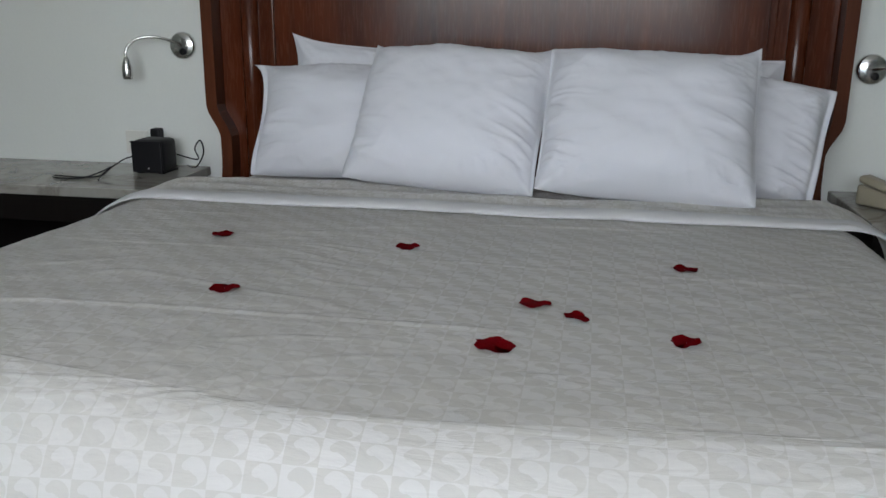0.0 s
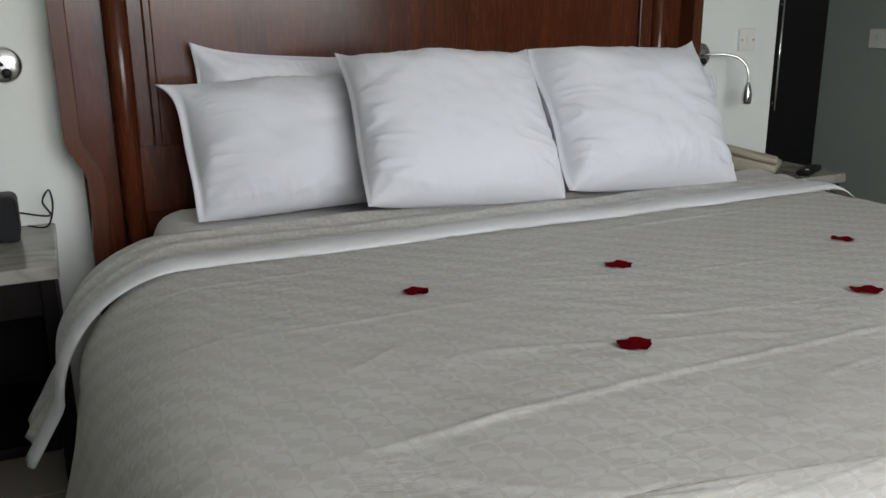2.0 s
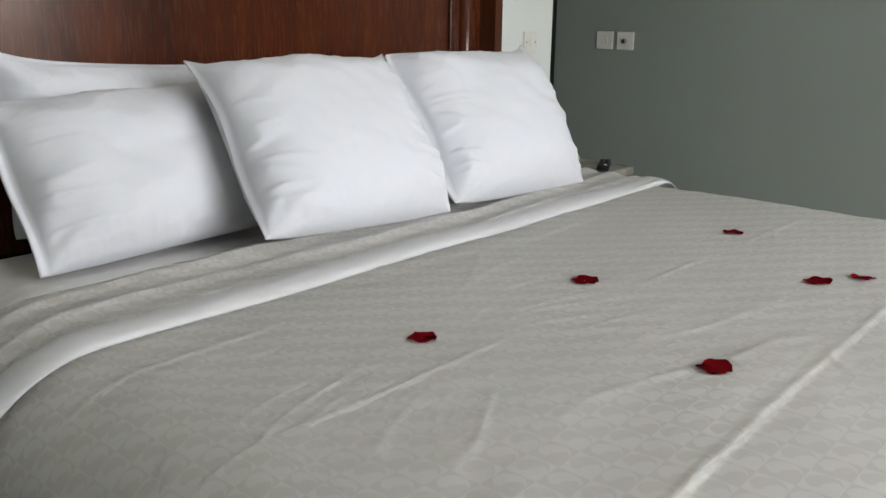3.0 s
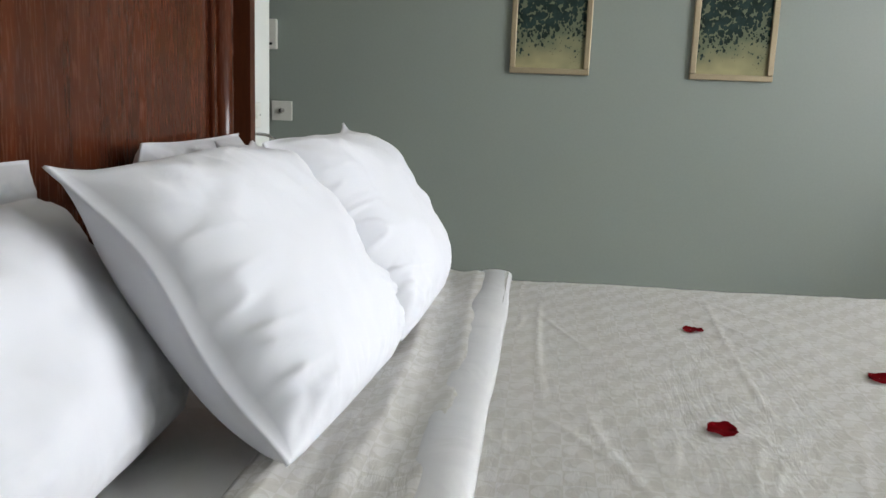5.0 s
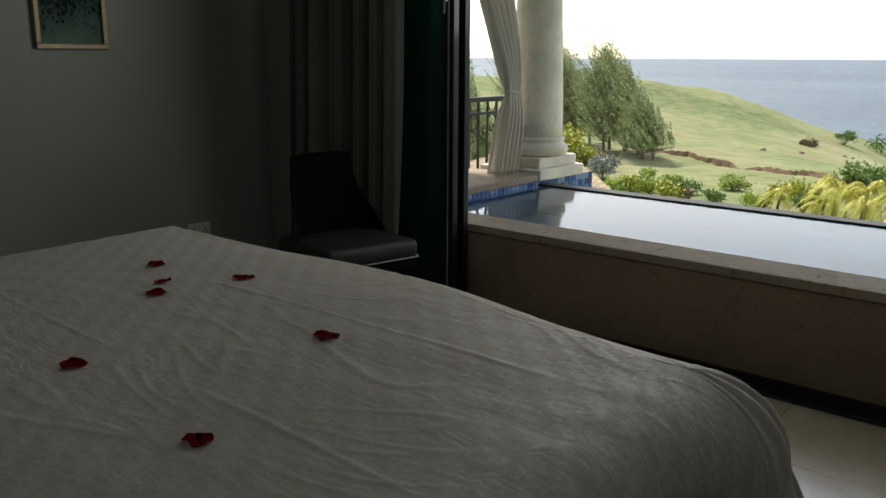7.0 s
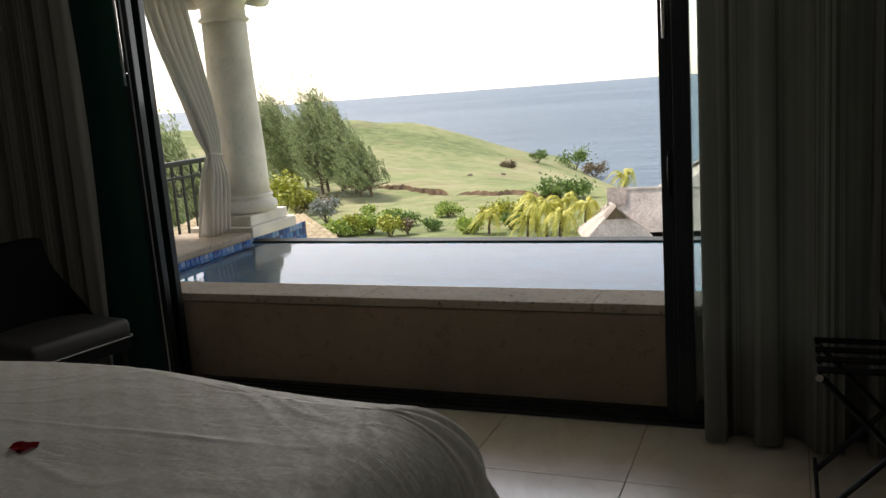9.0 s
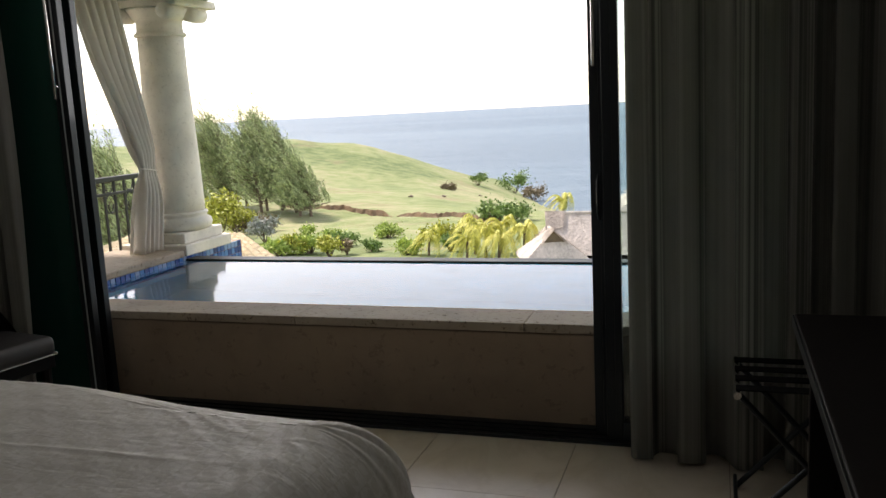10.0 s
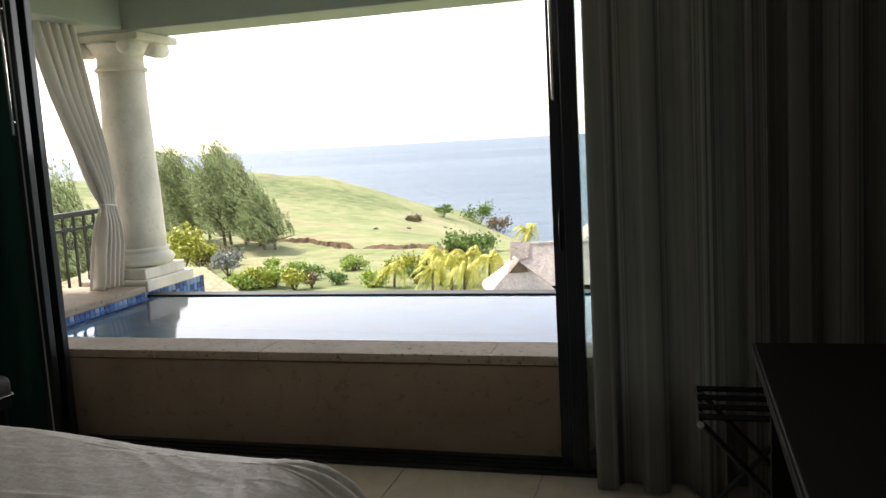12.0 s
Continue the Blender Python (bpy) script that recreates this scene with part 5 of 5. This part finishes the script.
def shrub(az, d, w, h, material, seed, label, dz=0.0):
    rnd = random.Random(seed)
    x, y, z = tree_place(az, d)
    z += dz
    t = thing("shrub", (x, y, z), label, "shrub", "shrubs on the slope")
    bm, pts = bmesh.new(), []
    for k in range(9):
        a, r = rnd.uniform(0, 6.28), w * 0.42 * math.sqrt(rnd.random())
        c = Vector((x + r * math.cos(a), y + r * math.sin(a), z + h * rnd.uniform(0.35, 0.8)))
        tube(bm, [(x, y, z - 0.1), ((x + c.x) / 2, (y + c.y) / 2, z + h * 0.25), c], [0.04, 0.025, 0.01], 4)
        for _ in range(110):
            q = Vector((rnd.gauss(0, 1), rnd.gauss(0, 1), rnd.gauss(0, 0.8)))
            pts.append(c + q * 0.13 * w * rnd.uniform(0.5, 1.1))
    part("woody_base", bm, M_TRUNK, t)
    part("foliage", leaf_cloud(pts, 0.16 * w ** 0.5, 0.5, (0, 0, 0.3), seed), material, t)


DARKS, LIGHTS = "dense dark green shrub on the grass", "yellow-green shrub on the slope"
NEAR_SHRUBS = ((33.1, 56, 3.3, 2.9, M_BUSHY), (34.3, 57, 3.0, 2.4, M_BUSHY), (32.1, 57, 2.4, 2.1, M_BUSHY), (31.4, 59, 2.2, 1.2, M_BUSHBR), (30.5, 57, 2.0, 0.9, M_BUSHBR), (30.3, 50, 1.7, 1.7, M_BUSHG), (29.5, 43, 1.5, 0.85, M_BUSH),
               (28.5, 43, 1.7, 0.9, M_BUSHY), (27.4, 43, 1.4, 0.85, M_BUSH), (26.1, 41.5, 1.25, 1.05, M_BUSHY), (24.9, 42, 0.9, 0.8, M_BUSHBR), (17.8, 46, 2.0, 1.1, M_BUSHY), (38.6, 30, 2.4, 2.0, M_BUSHY), (41.5, 28, 2.4, 1.8, M_BUSH))
FAR_SHRUBS = ((15.8, 116, 2.4, 1.8, M_BUSHD), (13.3, 126, 4.6, 3.2, M_BUSHD), (12.1, 121, 3.6, 2.1, M_BUSHBR), (14.5, 56, 2.4, 1.25, M_BUSHD), (13.5, 56, 2.0, 1.1, M_BUSHD), (17.6, 100, 2.0, 0.8, M_BUSHBR))
pick = random.Random(8)
SCATTER = [(27.6 - 1.4 * k + pick.uniform(-0.3, 0.3), pick.uniform(40, 52), pick.uniform(0.9, 1.7), pick.uniform(0.5, 0.95), pick.choice((M_BUSH, M_BUSHY, M_BUSH, M_BUSHD))) for k in range(8)]
for k, (az, d, w, h, m) in enumerate((*NEAR_SHRUBS, *FAR_SHRUBS, *SCATTER)):
    shrub(az, d, w, h, m, 50 + k, {M_BUSHD: DARKS, M_BUSHBR: "dry brownish shrub on the slope", M_BUSHG: "silver-grey shrub beside the tiled roof"}.get(m, LIGHTS))


def palm_thing(seed):
    rnd = random.Random(seed)
    t = thing("palm_tree", (0, 0, 0), "yellow-green coconut palm blown sideways by the wind", "palm tree", "palms by the thatched roofs")
    H = 2.0
    part("trunk", tubed([(0, 0, -0.6), (-0.05, 0, H * 0.5), (-0.12, 0, H)], [0.11, 0.09, 0.075], 8), M_TRUNK, t)
    for k in range(16):
        a = 2 * math.pi * k / 16 + rnd.uniform(-0.5, 0.5)
        ln, up = rnd.uniform(0.8, 1.75) * (1.0 + 0.25 * max(0, -math.cos(a))), rnd.uniform(0.15, 1.5)
        bm = bmesh.new()
        pts = []
        for q in range(11):
            f = q / 10
            wind = (0.75 + 0.2 * math.sin(k * 2.4)) * f * f
            pts.append(Vector((-0.12 + math.cos(a) * ln * f * (1 - 0.2 * f) + wind, math.sin(a) * ln * f * 0.9, H + up * ln * f * (1 - f) * 1.4 + 0.15 * f - (1.0 + 0.6 * math.sin(k * 1.7 + seed) ** 2) * f * f)))
        tube(bm, pts, [0.018 - 0.0014 * q for q in range(11)], 4)
        for q in range(1, 56):
            f = q / 56
            i0 = min(9, int(f * 10))
            p = pts[i0].lerp(pts[i0 + 1], f * 10 - i0)
            dirv = (pts[i0 + 1] - pts[i0]).normalized()
            for sgn in (-1, 1):
                sd = dirv.cross(Vector((0, 0, 1))).normalized() * sgn
                l2 = 0.40 * math.sin(math.pi * (0.12 + 0.8 * f))
                tip = p + sd * l2 * 0.75 + dirv * l2 * 0.6 + Vector((0.12, 0, -0.55 * l2 - 0.03)) * rnd.uniform(0.6, 1.3)
                w2 = dirv * 0.020
                bm.faces.new([bm.verts.new(c) for c in (p - w2, p + w2, tip)])
        part("frond", bm, M_PALM, t)
    return t


for az, d, s, turn, sink in ((19.4, 40, 0.68, 0, 0.6), (16.2, 40, 0.80, 60, 0.2), (14.4, 40, 0.78, 15, 0.3), (16.8, 37, 0.72, -20, 0.6), (14.6, 37, 0.74, 130, 0.6), (12.9, 38, 0.74, 25, 0.3), (15.5, 38, 0.74, -35, 0.4), (10.2, 104, 1.6, 10, 1.9)):
    x, y, z = tree_place(az, d)
    c = palm_thing(int(az * 10))
    c.matrix_world = pose(x, y, z + 0.1 - sink, 0, 0, turn * 0.5)
    c.scale = (s, s, s)


def hut(az, d, w, l, eave, peak, turn, label):
    """A thatched shelter: a steep hipped roof with a gablet, on posts."""
    x, y, z = tree_place(az, d)
    t = thing("thatched_hut", (x, y, z), label, "hut", "thatched huts")
    R = pose(x, y, z, 0, 0, turn)
    def put(bm):
        bmesh.ops.transform(bm, matrix=R, verts=bm.verts)
        return bm
    bm = bmesh.new()
    layers, prev = 9, None

    def ring(q, drop):
        ww, ll = w / 2 * (1 - q) + 0.02, l / 2 - w / 2 * q * 0.8
        return [bm.verts.new((a * ww, c * ll, lerp(eave, peak, q) - drop)) for a, c in ((-1, -1), (1, -1), (1, 1), (-1, 1))]

    for k in range(layers):
        for q, drop in ((k / layers, 0.07), ((k + 1) / layers + (0.02 if k < layers - 1 else 0), 0.0)):
            now = ring(min(1, q), drop)
            if prev:
                for a in range(4):
                    bm.faces.new((prev[a], prev[(a + 1) % 4], now[(a + 1) % 4], now[a]))
            else:
                bm.faces.new(now[::-1])
            prev = now
    bm.faces.new(prev)
    rf = part("roof", put(bm), M_THATCH, t, "weathered grey-brown palm thatch")
    ll = l / 2 - w / 2 * 0.8
    part("ridge", put(tubed([(0, -ll - 0.1, peak), (0, ll + 0.1, peak)], 0.09, 8)), M_THATCH, rf)
    bm = bmesh.new()
    g = w * 0.22
    vs = [bm.verts.new(v) for v in ((-g, -ll - 0.55, peak - 0.55), (g, -ll - 0.55, peak - 0.55), (0, -ll - 0.62, peak + 0.12), (-g, -ll + 0.2, peak - 0.5), (g, -ll + 0.2, peak - 0.5), (0, -ll + 0.3, peak + 0.12))]
    for q in ((0, 2, 5, 3), (1, 4, 5, 2)):
        bm.faces.new([vs[k] for k in q])
    bmesh.ops.solidify(bm, geom=bm.faces[:], thickness=0.06)
    part("gablet", put(bm), M_THATCH, rf, "small thatched gable over the hip")
    # a dark wedge fills the open gable in place of its shade
    bm = bmesh.new()
    vs = [bm.verts.new(v) for v in ((-g * 0.8, -ll - 0.40, peak - 0.50), (g * 0.8, -ll - 0.40, peak - 0.50), (0, -ll - 0.44, peak + 0.0), (-g * 0.8, -ll - 0.34, peak - 0.50), (g * 0.8, -ll - 0.34, peak - 0.50), (0, -ll - 0.38, peak + 0.0))]
    for q in ((0, 1, 2), (5, 4, 3), (0, 3, 4, 1), (1, 4, 5, 2), (2, 5, 3, 0)):
        bm.faces.new([vs[k] for k in q])
    part("gable_end", put(bm), M_TRUNK, rf, "dark panel standing in for the shade of the open gable")
    for a in (-w / 2 + 0.3, w / 2 - 0.3):
        for c in (-l / 2 + 0.3, 0, l / 2 - 0.3):
            part("post", put(tubed([(a, c, -0.3), (a, c, eave + 0.2)], 0.07, 8)), M_TRUNK, t)
    part("inner_wall", put(boxed(-w / 2 + 0.6, w / 2 - 0.6, -l / 2 + 0.6, l / 2 - 0.6, -0.2, eave)), M_ESP, t, "dark wooden inner wall")


hut(11.0, 35.5, 2.7, 2.9, 0.4, 1.5, 200, "thatched beach hut with a gabled palm roof")
hut(7.4, 37.5, 3.8, 7.0, 0.45, 1.95, 98, "larger thatched beach hut with a hipped palm roof")
hut(4.5, 42, 5.0, 6.0, 1.4, 3.0, 10, "thatched beach hut behind palms")

# the tiled roof below the terrace
roof = thing("tiled_roof", (7.3, -9.8, -4.9), "low building below the terrace with a pale clay tile roof", "building")


def roof_point(i, j):
    """A slope of rounded clay tiles in courses."""
    p = Vector((8.8, -10.6, -0.64)).lerp(Vector((6.4, -10.3, -0.64)), i)
    q = Vector((8.6, -8.3, -0.84)).lerp(Vector((4.45, -8.3, -0.80)), i)
    c = p.lerp(q, j)
    return c.x, c.y, c.z + 0.03 * abs(math.sin(i * 22 * math.pi)) + 0.025 * ((j * 9) % 1.0)


part("roof", sheet(roof_point, 132, 54, None, 0.06), M_ROOFT, roof, "pale yellow clay roof tiles")
part("wall", boxed(6.3, 8.4, -10.4, -9.2, -5.2, -1.35), M_RENDER, roof)

def bank_point(i, j):
    """An eroded earth bank across the grass."""
    az = lerp(29, 14.5, i)
    d = lerp(73, 56, i) + 2.0 * noise.noise(Vector((i * 7, 0, 1))) + 0.6 * noise.noise(Vector((i * 30, 0, 2)))
    x, y, z = tree_place(az, d + 0.5 * j)
    top = 0.42 * smooth01(0.9 + 0.7 * noise.noise(Vector((i * 9, 4, 0)))) + 0.10 * noise.noise(Vector((i * 60, j * 2, 8)))
    return x, y, z - 0.08 + top * j


structure("earth_bank", sheet(bank_point, 220, 3, None, 0.1), M_BANK, "low eroded brown earth bank in the grass")

# rocks and dirt bank on the headland
rnd = random.Random(11)
for k in range(3):
    az, d = rnd.uniform(15, 22), rnd.uniform(70, 100)
    x, y, z = tree_place(az, d)
    bm = bmesh.new()
    bmesh.ops.create_icosphere(bm, subdivisions=2, radius=1)
    for v in bm.verts:
        v.co *= (0.26 + 0.2 * noise.noise(v.co * 1.6 + Vector((k, 0, 0)))) * rnd.uniform(0.97, 1.03)
        v.co.z *= 0.55
    bmesh.ops.translate(bm, verts=bm.verts, vec=(x, y, z + 0.05))
    single("rock", bm, M_ROCK, "weathered brown rock lying in the grass", "rock", (x, y, z), "rocks on the headland")

# ---- pieces: floor tiles, pool tiles, coping stones ----
TS = 0.598
tile_bm = boxed(-TS / 2 + 0.0013, TS / 2 - 0.0013, -TS / 2 + 0.0013, TS / 2 - 0.0013, -0.006, 0.0, 0.0015, 1)
tile_me = bpy.data.meshes.new("floor_tile")
tile_bm.to_mesh(tile_me)
tile_bm.free()
tile_me.materials.append(M_TILE)
for i in range(-4, 6):
    for j in range(0, 8):
        x, y = -0.588 + TS * (i + 0.5), -0.53 + TS * (j + 0.5)
        if x - TS / 2 < W - 0.25 or x + TS / 2 > E + 0.25:
            continue
        ob = new("tile", tile_me)
        ob.parent = floor
        ob.location = (x, y, 0)

rnd = random.Random(5)
x = POOL_W - 0.5
while x < POOL_E + 0.55:
    ln = min(rnd.uniform(1.1, 1.5), POOL_E + 0.6 - x)
    ob = part("coping_stone", boxed(x + 0.0006, x + ln - 0.0006, LEDGE_B, LEDGE_Y + 0.008, 0.409, 0.45 + rnd.uniform(-0.0006, 0.0006), 0.005, 2), M_COPING, COPE)
    x += ln
side = bpy.data.objects["pool_side"]
mos = bpy.data.meshes.new("mosaic_tile")
mbm = boxed(-0.005, 0.006, -0.022, 0.022, -0.022, 0.022, 0.002, 1)
mbm.to_mesh(mos)
mbm.free()
mos.materials.append(M_BLUE)
for k in range(42):
    for q in range(7):
        y = LEDGE_B - 0.03 - 0.0475 * k
        ob = new("mosaic_tile", mos)
        ob.parent = side
        ob.location = (POOL_E + 0.008, y, 0.430 - 0.0475 * q + 0.002)
